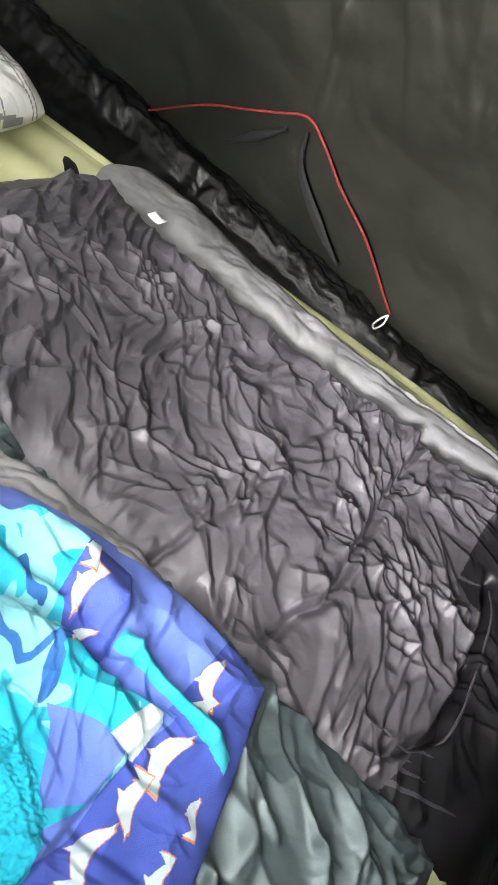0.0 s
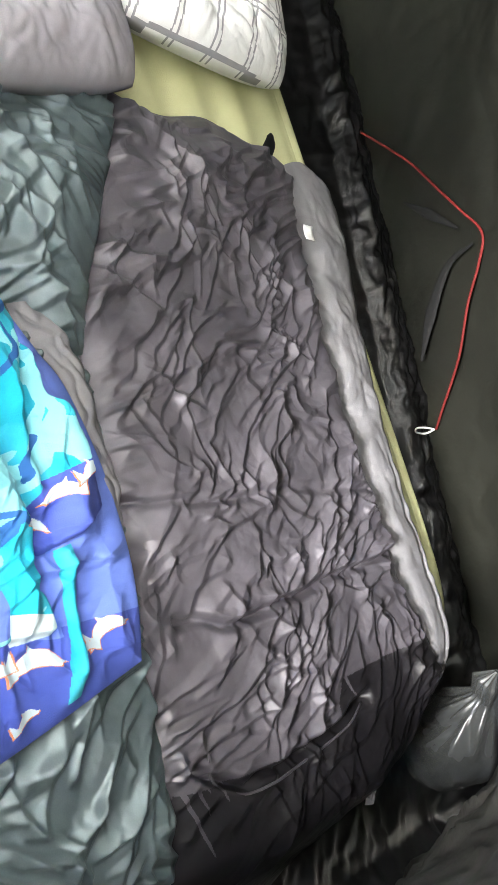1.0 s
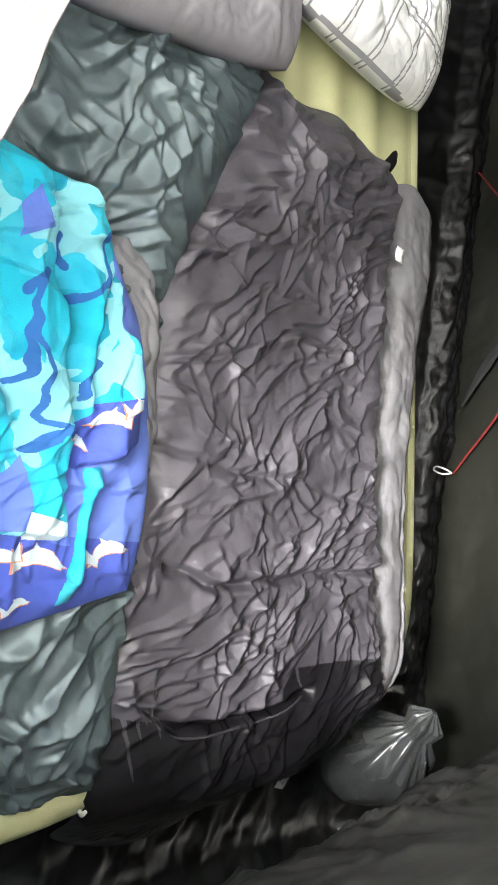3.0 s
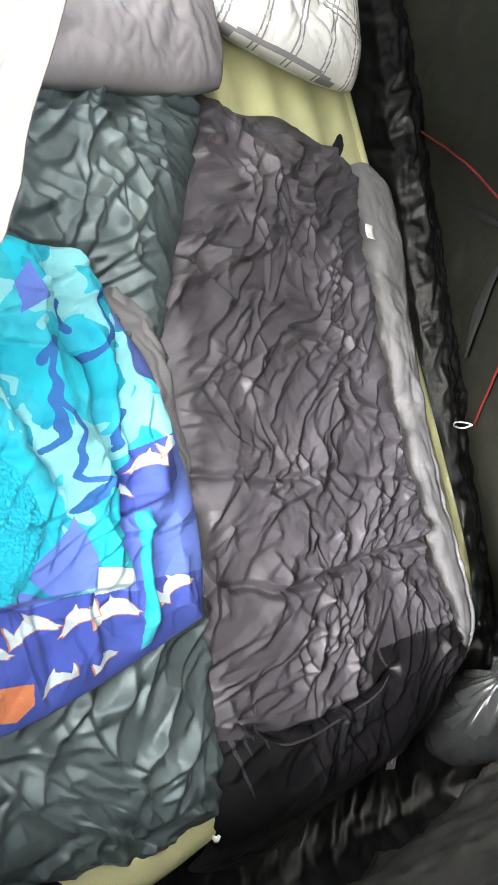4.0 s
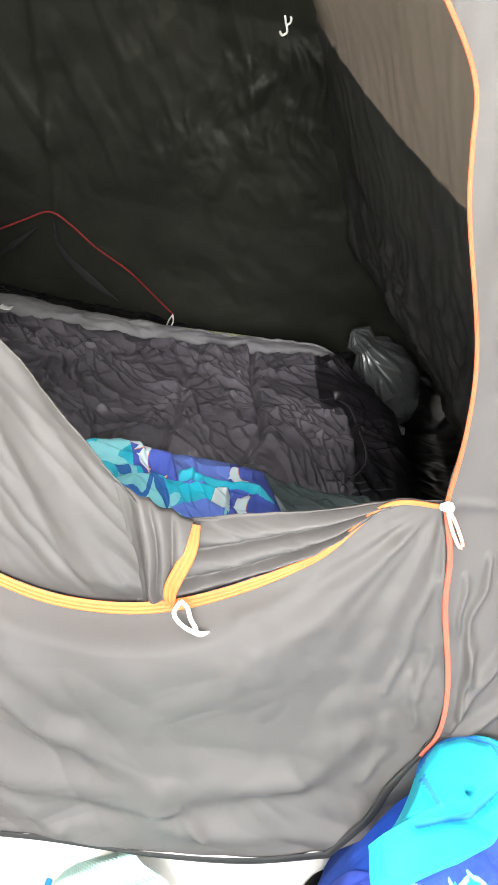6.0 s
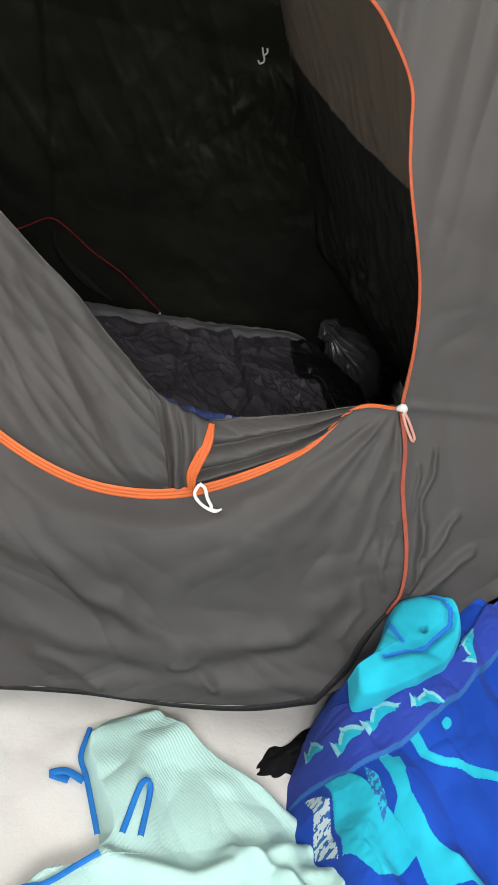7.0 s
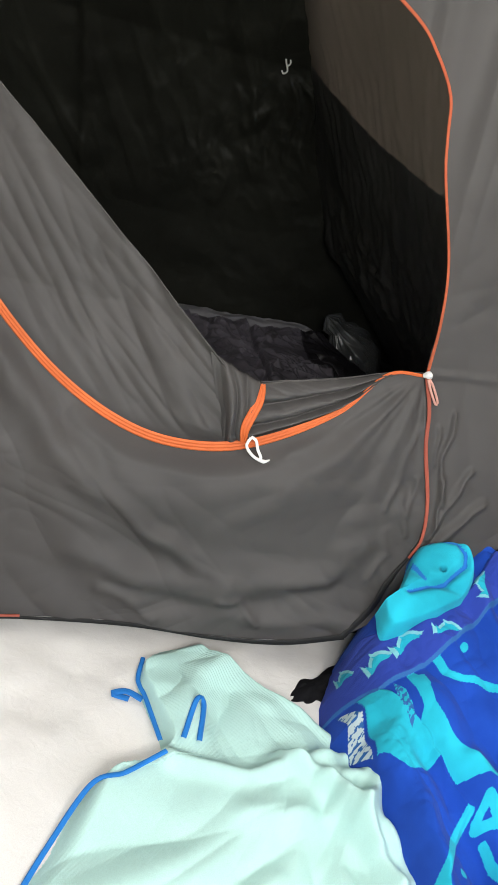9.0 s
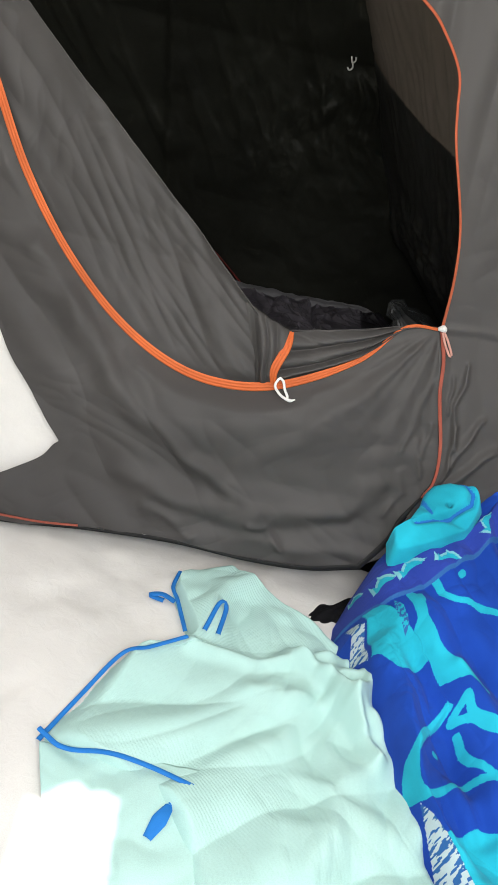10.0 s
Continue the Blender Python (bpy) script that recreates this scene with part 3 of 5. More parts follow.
    G = coons(bot, top, [(0.14, 0.645), (0.15, 0.72), (0.14, 0.815)], [(0.60, 0.925), (0.6025, 0.928), (0.603, 0.93)], 150, 60)
    X, Z = G[..., 0], G[..., 1]
    V = np.linspace(0, 1, 60)[:, None] * np.ones_like(X)
    Y = front_y(Z) + 0.004 - 0.024 * smooth(0.0, 0.2, V) * np.abs(np.sin(V * 3.2 * np.pi + 0.8 * perlin(X * 5, V * 2, 23))) * smooth(0.62, 0.45, X) - 0.006 * crumple(X * 0.5, Z * 3, 0.12, 25, 2)
    grid_object("door_sill", np.stack([X, Y, Z], -1), [TENT_GREY], wall, thick=0.002, label="grey sill cloth pulled into taut pleats")

    # zips and trims
    w = [0.026, 0.026, 0.026, 0.025, 0.025, 0.027, 0.029, 0.029, 0.025, 0.010, 0.009]
    tape("arched_zip", on_front(ZIP_ARC, 0.012), w, 0.004, ORANGE, wall, n=150, label="bright orange zip tape", ribs=1)
    tape("lower_zip", on_front(ZIP_DOWN, 0.014), [0.011, 0.011, 0.011, 0.010, 0.007], 0.004, RUST, wall, n=60, ribs=1)
    tape("upper_zip", on_front(ZIP_UP, 0.012), [0.009, 0.007, 0.007, 0.007, 0.008], 0.004, RUST_ORANGE, wall, n=90, ribs=1)
    tape("tab", [(0.172, float(front_y(0.82)) - 0.030, 0.822), (0.171, float(front_y(0.785)) - 0.052, 0.785), (0.152, float(front_y(0.72)) - 0.060, 0.72), (0.156, float(front_y(0.672)) - 0.036, 0.672)], [0.020, 0.027, 0.027, 0.018], 0.005, ORANGE, wall, n=30, ribs=1, label="orange zip end turned over")
    tape("hem_band", on_front([(x, z - 0.004) for x, z in HEM], 0.008), [0.005, 0.011, 0.014, 0.010, 0.016, 0.011, 0.018, 0.022], 0.004, STRAP, wall, n=80, label="black hem")
    tape("corner_seam", on_front([(0.69, 0.44), (0.65, 0.36), (0.625, 0.28), (0.565, 0.185)], 0.012), [0.008, 0.018, 0.02, 0.02], 0.004, STRAP, wall, n=40, label="black corner seam")
    tube("hem_piping", on_front([(-0.95, 0.055), (-0.60, 0.07), (-0.45, 0.080), (-0.33, 0.098)], 0.028), 0.004, RUST, wall, n=40, label="rust red piping")

    pull = tagged(holder("zip_pull", (0.17, -0.1, 0.67)), "white cord loop on the orange zip", "zip pull")
    y0 = float(front_y(0.66)) - 0.045
    tube("cord_loop", [(0.172, y0, 0.694), (0.165, y0 - 0.008, 0.672), (0.182, y0 - 0.012, 0.652), (0.205, y0 - 0.012, 0.640), (0.209, y0 - 0.012, 0.648), (0.196, y0 - 0.01, 0.668), (0.186, y0 - 0.006, 0.690), (0.172, y0, 0.696)], 0.0042, CORD, pull, n=50)
    tube("cord_tail", [(0.203, y0 - 0.012, 0.641), (0.220, y0 - 0.012, 0.638), (0.234, y0 - 0.010, 0.645)], [0.005, 0.0055, 0.002], CORD, pull, n=16)
    knot = tagged(holder("corner_zip_pull", (0.605, -0.02, 0.925)), "white knotted slider with a pink cord loop", "zip pull")
    tube("slider", [(0.592, -0.018, 0.928), (0.603, -0.024, 0.934), (0.612, -0.018, 0.926)], [0.006, 0.011, 0.006], CORD, knot, n=16)
    tube("cord_loop", [(0.606, -0.022, 0.928), (0.626, -0.030, 0.905), (0.650, -0.034, 0.868), (0.645, -0.036, 0.863), (0.622, -0.034, 0.893), (0.606, -0.024, 0.922)], 0.0035, fabric("pink_cord", (0.62, 0.32, 0.26), rough=0.7), knot, n=36)


# ---- the living area ----
def build_living_area():
    X, Y = np.meshgrid(np.linspace(-2.6, 2.2, 320), np.linspace(-3.4, 0.05, 230), indexing="ij")
    Z = 0.014 * facets(X, Y, 0.26, 51, 2, 2.6) + 0.012 + 0.010 * crumple(X, Y, 0.40, 51, 2) + 0.004 * np.abs(perlin(X * 3 + Y * 5, Y * 1.2, 52)) - 0.006
    tagged(grid_object("floor_living", np.stack([X, Y, Z], -1), [SHEET_WHITE]), "white wrinkled sheet spread as floor", "floor", kind="structure")
    g = 60.0
    me = bpy.data.meshes.new("ground")
    me.from_pydata([(-g, -g, -0.05), (g, -g, -0.05), (g, g, -0.05), (-g, g, -0.05)], [], [(0, 1, 2, 3)])
    me.materials.append(fabric("grass", (0.05, 0.085, 0.025), rough=0.95, vary=0.4))
    tagged(new("ground", me), "short green campsite grass", "ground", kind="structure")

    def sheet(name, pts, label, mat=OUTER, ragged=None):
        a, b, c, d = [np.array(p, float) for p in pts]
        u, v = np.linspace(0, 1, 30)[None, :, None], np.linspace(0, 1, 160 if mat is ROOF else 30)[:, None, None]
        P = (1 - v) * ((1 - u) * a + u * b) + v * ((1 - u) * d + u * c)
        n = np.cross(b - a, d - a)
        P = P + n / np.linalg.norm(n) * (0.02 * crumple(u * 3, v * 3, 0.7, 61, 2))[..., None][..., 0]
        # ragged edge beside the gap gives the sun patch an uneven outline
        if ragged is not None:
            q = v[:, 0, 0]
            near_gap = np.exp(-(((P[:, ragged, 0] + 0.15) / 0.28) ** 4))
            P[:, ragged, 1 if name == "roof_outer" else 0] += near_gap * (0.12 * perlin(q * 26, q * 2, 62 + ragged) + 0.05 * perlin(q * 70, q * 3, 63))
        tagged(grid_object(name, P, [mat], thick=0.006), label, "tent wall", kind="structure")

    sheet("wall_outer_left", [(-2.65, -2.8, -0.02), (-2.65, 3.2, -0.02), (-2.45, 3.2, 2.3), (-2.45, -2.8, 2.3)], "pale outer tent side wall")
    sheet("wall_outer_right", [(2.2, 3.2, -0.02), (2.2, -2.8, -0.02), (2.0, -2.8, 2.3), (2.0, 3.2, 2.3)], "pale outer tent side wall")
    sheet("wall_outer_back", [(-2.65, 3.2, -0.02), (2.2, 3.2, -0.02), (2.0, 3.15, 2.3), (-2.45, 3.15, 2.3)], "pale outer tent rear wall")
    # unseen sheets overhead; the gap between them shapes the sun patch
    sheet("roof_outer", [(-2.45, -2.0, 2.3), (-2.45, 3.2, 2.3), (2.0, 3.2, 2.3), (2.0, -2.0, 2.3)], "unseen pale outer tent roof, front edge cut for the sun patch", ROOF, 0)
    sheet("sun_patch_blind", [(-2.45, -2.9, 2.32), (-2.45, -2.0, 2.3), (-0.15, -2.0, 2.3), (-0.05, -2.9, 2.32)], "unseen pale sheet added to bound the sun patch on the floor", ROOF, 29)
    sheet("sun_patch_blind", [(0.16, -2.9, 2.32), (0.05, -2.0, 2.3), (2.0, -2.0, 2.3), (2.0, -2.9, 2.32)], "unseen pale sheet added to bound the sun patch on the floor", ROOF, 0)
    # white liner behind the lifted corner of the door wall
    A, B = np.meshgrid(np.linspace(-1.4, -0.35, 60), np.linspace(0.06, 0.85, 50), indexing="ij")
    P = np.stack([A, front_y(B) + 0.035 - 0.012 * crumple(A, B, 0.25, 66, 2), B], -1)
    tagged(grid_object("wall_liner", P, [SHEET_WHITE], thick=0.003), "white cloth liner behind the lifted corner of the door wall", "tent wall", kind="structure")
    sheet("wall_outer_front_right", [(1.5, -2.8, -0.02), (2.2, -2.8, -0.02), (2.0, -2.8, 2.3), (1.5, -2.8, 2.3)], "pale outer tent front beside the open doorway")
    sheet("wall_outer_front_left", [(-2.65, -2.8, -0.02), (-1.1, -2.8, -0.02), (-1.1, -2.8, 2.3), (-2.45, -2.8, 2.3)], "pale outer tent front beside the open doorway")


# ---- things on the bed ----
def build_mattress():
    bed = tagged(holder("air_mattress", (-0.58, 0.88, 0.0)), "pale yellow flocked double air mattress on the cabin floor", "air mattress")
    prof = [(0.9, 0.02), (0.97, 0.02), (1.0, 0.07), (1.0, 0.20), (0.985, 0.21), (1.0, 0.22), (1.0, 0.36), (0.985, 0.405), (0.955, 0.42), (0.93, 0.412)]
    th = np.linspace(0, 2 * np.pi, 260)
    e = 0.17
    px, py = np.sign(np.cos(th)) * np.abs(np.cos(th)) ** e, np.sign(np.sin(th)) * np.abs(np.sin(th)) ** e
    side = spline(prof, 44)
    top = np.stack([np.linspace(0.93, 0, 60), np.full(60, 0.412)], 1)
    L, W, ang = 1.37, 0.825, radians(11.6)
    for name, rings, label in (("side_wall", side, ""), ("top_sheet", top, "flocked top with shallow ribs")):
        lx, ly = rings[:, 0][:, None] * px[None] * L, rings[:, 0][:, None] * py[None] * W
        x = -0.60 + lx * math.cos(ang) - ly * math.sin(ang)
        y = 0.905 + lx * math.sin(ang) + ly * math.cos(ang)
        z = rings[:, 1][:, None] + 0 * x
        if name == "top_sheet":
            z = z + 0.008 * np.cos(ly / 0.09 * np.pi) * smooth(0.93, 0.86, rings[:, 0])[:, None]
        grid_object(name, np.stack([x, y, z], -1), [FLOCK], bed, label)
    tube("valve", [(0.66, 1.86, 0.22), (0.675, 1.885, 0.222), (0.69, 1.90, 0.224)], [0.03, 0.03, 0.022], STRAP, bed, n=10, sides=14, label="black air valve")


def bag_height(x, y, edge, puff, seed, calm=1.0, fine=1.0):
    h = 0.8 * puff * (1 - (1 - np.clip(edge, 0, 1)) ** 1.7)
    h = h + smooth(0.0, 0.25, edge) * (nylon(x, y, seed, fine=fine) * calm + 0.008 * crumple(x, y, 0.3, seed + 20, 1))
    return h


def edge_soft(e):
    return smooth(0.0, 0.12, e)


def build_black_bag():
    bag = tagged(holder("sleeping_bag", (0, 1.1, 0.42)), "crumpled shiny black nylon sleeping bag with grey lining turned out", "sleeping bag")
    lo = [(-0.96, 0.88), (-0.82, 0.84), (-0.65, 0.778), (-0.45, 0.685), (-0.24, 0.679), (-0.05, 0.694), (0.2, 0.694), (0.45, 0.685), (0.63, 0.69), (0.83, 0.695)]
    hi = [(-0.90, 1.38), (-0.82, 1.445), (-0.68, 1.45), (-0.56, 1.455), (-0.33, 1.48), (-0.12, 1.51), (0.04, 1.546), (0.18, 1.575), (0.344, 1.605), (0.51, 1.68), (0.62, 1.71), (0.74, 1.67)]
    head = [(-0.96, 0.88), (-0.945, 0.96), (-0.945, 1.05), (-0.985, 1.2), (-0.95, 1.33), (-0.90, 1.38)]
    foot = [(0.83, 0.695), (1.02, 0.84), (1.11, 1.08), (1.09, 1.32), (0.98, 1.50), (0.74, 1.67)]
    nu, nv = 900, 440
    G = coons(lo, hi, head, foot, nu, nv)
    X, Y = G[..., 0], G[..., 1]
    u, v = np.linspace(0, 1, nu)[None, :] + 0 * X, np.linspace(0, 1, nv)[:, None] + 0 * X
    e = np.minimum(np.minimum(v * 3.2, (1 - v) * 6), np.minimum(u, 1 - u) * 14).clip(0, 1)
    calm = 1 - 0.45 * smooth(0.55, 0.75, X) - 0.55 * np.exp(-(((X + 0.06) / 0.13) ** 2) - ((Y - 0.80) / 0.10) ** 2)
    Z = 0.428 + bag_height(X, Y, e, 0.055, 71, calm)
    # fine crinkles gathered along the quilting
    crinkle = smooth(0.0, 0.35, 0.9 - np.abs(Y - 1.02 + 0.1 * X) / 0.10) * smooth(-0.42, -0.28, X) * smooth(0.25, 0.1, X) + np.exp(-(((X - 0.33) / 0.06) ** 2)) + 0.8 * np.exp(-(((X + 0.72) / 0.12) ** 2)) * smooth(0.95, 1.1, Y)
    Z = Z + 0.0022 * crinkle * edge_soft(e) * facets(X, Y, 0.04, 79, 2, 2.6)
    # quilting seams and the pinched navel
    for pts in ([(0.30, 0.80), (0.33, 0.95), (0.30, 1.2), (0.27, 1.56)], [(0.03, 0.72), (0.06, 0.95), (0.05, 1.25), (0.08, 1.52)], [(0.60, 0.78), (0.66, 0.9), (0.64, 1.2), (0.60, 1.34)]):
        Z = Z - (0.030 if pts[0][0] > 0.2 else 0.014) * np.exp(-((seg_dist(X + 0.012 * perlin(X * 14, Y * 14, 75), Y, pts) / 0.012) ** 2)) * edge_soft(e)
    Z = Z - 0.02 * np.exp(-((np.hypot(X - 0.30, Y - 0.83) / 0.045) ** 2))
    Z = Z + 0.015 * np.exp(-(((X + 0.02) / 0.14) ** 2) - ((Y - 0.80) / 0.07) ** 2)
    # bulge of the hood end and droop of the foot past the mattress
    Z = Z + 0.03 * np.exp(-(((X + 0.66) / 0.25) ** 2)) * e
    Z = Z - 0.36 * smooth(0.76, 1.10, X) - 0.08 * smooth(0.62, 0.82, X) * smooth(1.3, 1.68, Y)
    Z = np.maximum(Z, np.where(X < 0.72, 0.43, 0.0))
    Z = Z + 0.034 * smooth(0.80, 0.97, v) * smooth(0.75, 0.6, X)
    # painted shade on the drooping foot; lighter spikes stand for lit crests
    lit_crest = 0.17 * smooth(0.15, 0.75, perlin(Y * 60 - X * 22, X * 1.2, 77)) * smooth(1.35, 1.2, Y) * smooth(-0.3, 0.3, perlin(Y * 9, X * 0.5, 78))
    foot_shade = (X > lit_crest + np.interp(Y, [0.6, 0.85, 1.2, 1.26, 1.7], [0.60, 0.635, 0.635, 0.535, 0.515]))[:-1, :-1]

    def rest(px, py, up=0.002):
        return (px, py, float(Z.ravel()[np.argmin((X - px) ** 2 + (Y - py) ** 2)]) + up)

    P = np.stack([X, Y, Z], -1)
    grid_object("shell", P, [BLACK_NYLON], bag, keep=~foot_shade)
    grid_object("shaded_foot", P, [SHADED_FOOT_NYLON], bag, keep=foot_shade, label="foot end of the shell, darkened by painted shade")
    tube("foot_seam", [rest(*q) for q in ((0.56, 0.80), (0.63, 0.82), (0.67, 0.88), (0.675, 0.96), (0.67, 1.05), (0.66, 1.14), (0.64, 1.24), (0.615, 1.33))], 0.003, BLACK_NYLON, bag, n=60)
    # grey lining turned out along the far side
    a = [(-0.88, 1.42), (-0.68, 1.41), (-0.4, 1.42), (-0.12, 1.46), (0.1, 1.51), (0.34, 1.56), (0.56, 1.64), (0.72, 1.58), (0.88, 1.42)]
    b = [(-0.89, 1.63), (-0.86, 1.715), (-0.68, 1.743), (-0.455, 1.728), (-0.27, 1.73), (-0.096, 1.732), (0.078, 1.76), (0.252, 1.797), (0.427, 1.835), (0.59, 1.82), (0.729, 1.723), (0.83, 1.58), (0.93, 1.45)]
    G = coons(a, b, [(-0.88, 1.42), (-0.92, 1.53), (-0.89, 1.63)], [(0.88, 1.42), (0.905, 1.435), (0.93, 1.45)], 300, 60)
    X, Y = G[..., 0], G[..., 1]
    v = np.linspace(0, 1, 60)[:, None] + 0 * X
    Z = 0.428 + 0.046 * smooth(0.05, 0.50, v) * smooth(0.0, 0.28, 1 - v) ** 0.5 - 0.012 * np.exp(-((v - 0.70 - 0.05 * perlin(X * 5, v * 0, 84)) / 0.035) ** 2) * smooth(-0.1, 0.2, X) + 0.008 * crumple(X, Y, 0.14, 81, 2) + 0.010 * np.abs(perlin(X * 7, v * 1.5, 83)) + 0.006 * facets(X, Y, 0.09, 85, 2, 2.5)
    Z = Z - 0.13 * smooth(0.58, 0.86, X)
    grid_object("lining", np.stack([X, Y, Z], -1), [LINING], bag, label="light grey lining turned out")
    tx, ty = -0.668, 1.468
    g = np.linspace(-1, 1, 5)
    A, B = np.meshgrid(g, g, indexing="ij")
    grid_object("care_tag", np.stack([tx + 0.022 * A, ty + 0.02 * B, 0.500 + 0.004 * A * A + 0 * A], -1), [TAG], bag, thick=0.001, label="small white care label")
    tape("hang_loop", [(-0.90, 1.385, 0.462), (-0.94, 1.405, 0.478), (-0.975, 1.425, 0.474), (-0.985, 1.43, 0.468)], [0.045, 0.042, 0.036, 0.008], 0.003, STRAP, bag, normal=(0, 0, 1), n=24, label="black hanging loop")


def build_green_bag():
    bag = tagged(holder("sleeping_bag", (0, 0.4, 0.42)), "crumpled grey green nylon sleeping bag beside the black one", "sleeping bag")
    lo = [(-1.02, 0.02), (-0.6, 0.02), (-0.2, 0.04), (0.2, 0.05), (0.5, 0.08), (0.70, 0.16)]
    hi = [(-0.97, 0.92), (-0.82, 0.90), (-0.62, 0.82), (-0.42, 0.74), (-0.25, 0.72), (0.0, 0.73), (0.35, 0.73), (0.6, 0.73), (0.79, 0.72)]
    G = coons(lo, hi, [(-1.02, 0.02), (-1.03, 0.45), (-0.95, 0.88)], [(0.70, 0.16), (0.76, 0.32), (0.81, 0.5), (0.79, 0.72)], 520, 260)
    X, Y = G[..., 0], G[..., 1]
    u, v = np.linspace(0, 1, 520)[None] + 0 * X, np.linspace(0, 1, 260)[:, None] + 0 * X
    e = np.minimum(np.minimum(v, 1 - v) * 7, np.minimum(u, 1 - u) * 15).clip(0, 1)
    Z = 0.425 + bag_height(X, Y, e, 0.055, 171, 1.35, 0.9)
    Z = Z + 0.035 * np.exp(-(((X + 0.55) / 0.2) ** 2) - ((Y - 0.62) / 0.16) ** 2) - 0.04 * np.exp(-((seg_dist(X, Y, [(-0.62, 0.1), (-0.5, 0.32), (-0.33, 0.52), (-0.26, 0.64)]) / 0.05) ** 2))
    Z = Z - 0.05 * smooth(0.62, 0.85, X)
    Z = np.maximum(Z, np.where(X < 0.74, 0.428, 0.38))
    grid_object("shell", np.stack([X, Y, Z], -1), [GREEN_NYLON], bag)
    # grey lining strip that shows between the two bags
    G = coons([(-0.36, 0.50), (-0.2, 0.56), (0.0, 0.60), (0.13, 0.62)], [(-0.36, 0.60), (-0.2, 0.655), (0.0, 0.685), (0.13, 0.675)], [(-0.36, 0.50), (-0.37, 0.55), (-0.36, 0.60)], [(0.13, 0.62), (0.14, 0.645), (0.13, 0.675)], 150, 40)
    X, Y = G[..., 0], G[..., 1]
    v = np.linspace(0, 1, 40)[:, None] + 0 * X
    Z = 0.468 + 0.036 * np.sin(np.pi * v) ** 0.8 * smooth(-0.37, -0.28, X) + 0.014 * np.abs(perlin(X * 16, v * 2.5, 88)) + 0.008 * facets(X, Y, 0.05, 89, 2, 2.0)
    grid_object("lining", np.stack([X, Y, Z], -1), [LINING], bag, label="light grey lining edge")
    lock = [(0.79, 0.655, 0.462), (0.80, 0.665, 0.46), (0.797, 0.675, 0.458)]
    tube("cord_lock", lock, [0.004, 0.006, 0.004], METAL, bag, n=14, label="small metal cord end")


def pillow(name, label, cx, cy, cz, a, b, h, turn, mats, pattern=None, seed=0):
    n = 220 if pattern else 140
    U, V = np.meshgrid(np.linspace(-1, 1, n), np.linspace(-1, 1, n), indexing="ij")
    x, y = U * a * (1 - 0.10 * V**4), V * b * (1 - 0.10 * U**4)
    body = ((1 - np.abs(U) ** 2.6).clip(0) * (1 - np.abs(V) ** 2.6).clip(0)) ** 0.42
    wr = 0.02 * crumple(x, y, 0.14, seed, 2) * body + 0.006 * crumple(x, y, 0.05, seed + 3, 2) * body
    c, s = math.cos(turn), math.sin(turn)
    idx = None if pattern is None else pattern(x, y)[:-1, :-1]
    top = np.stack([cx + c * x - s * y, cy + s * x + c * y, cz + h * body + wr], -1)
    bottom = np.stack([cx + c * x - s * y, cy + s * x + c * y, cz - 0.5 * h * body], -1)
    P = np.concatenate([top, bottom[::-1]], 0)
    if idx is not None:
        idx = np.concatenate([idx, np.zeros((1, n - 1), int), idx[::-1] * 0], 0)
    tagged(grid_object(name, P, mats, index=idx), label, "pillow")


def checks(x, y):
    lines = np.zeros(x.shape, bool)
    for o in (0.0, 0.018):
        lines |= np.abs((x + o + 0.05) % 0.16 - 0.08) < 0.003
        lines |= np.abs((y + o + 0.02) % 0.13 - 0.065) < 0.003
    return lines.astype(int)


SLEEVE = [(-0.355, 0.49), (-0.265, 0.478), (-0.164, 0.509), (-0.101, 0.595), (-0.05, 0.595)]
CUFF = [(-0.007, 0.468), (-0.05, 0.597), (0.046, 0.599), (0.089, 0.536), (0.116, 0.456), (0.107, 0.436), (0.04, 0.44)]
FOLD_LINE = [(-0.40, 0.33), (-0.297, 0.346), (-0.233, 0.367), (-0.176, 0.388), (-0.026, 0.427), (0.058, 0.444), (0.16, 0.45)]


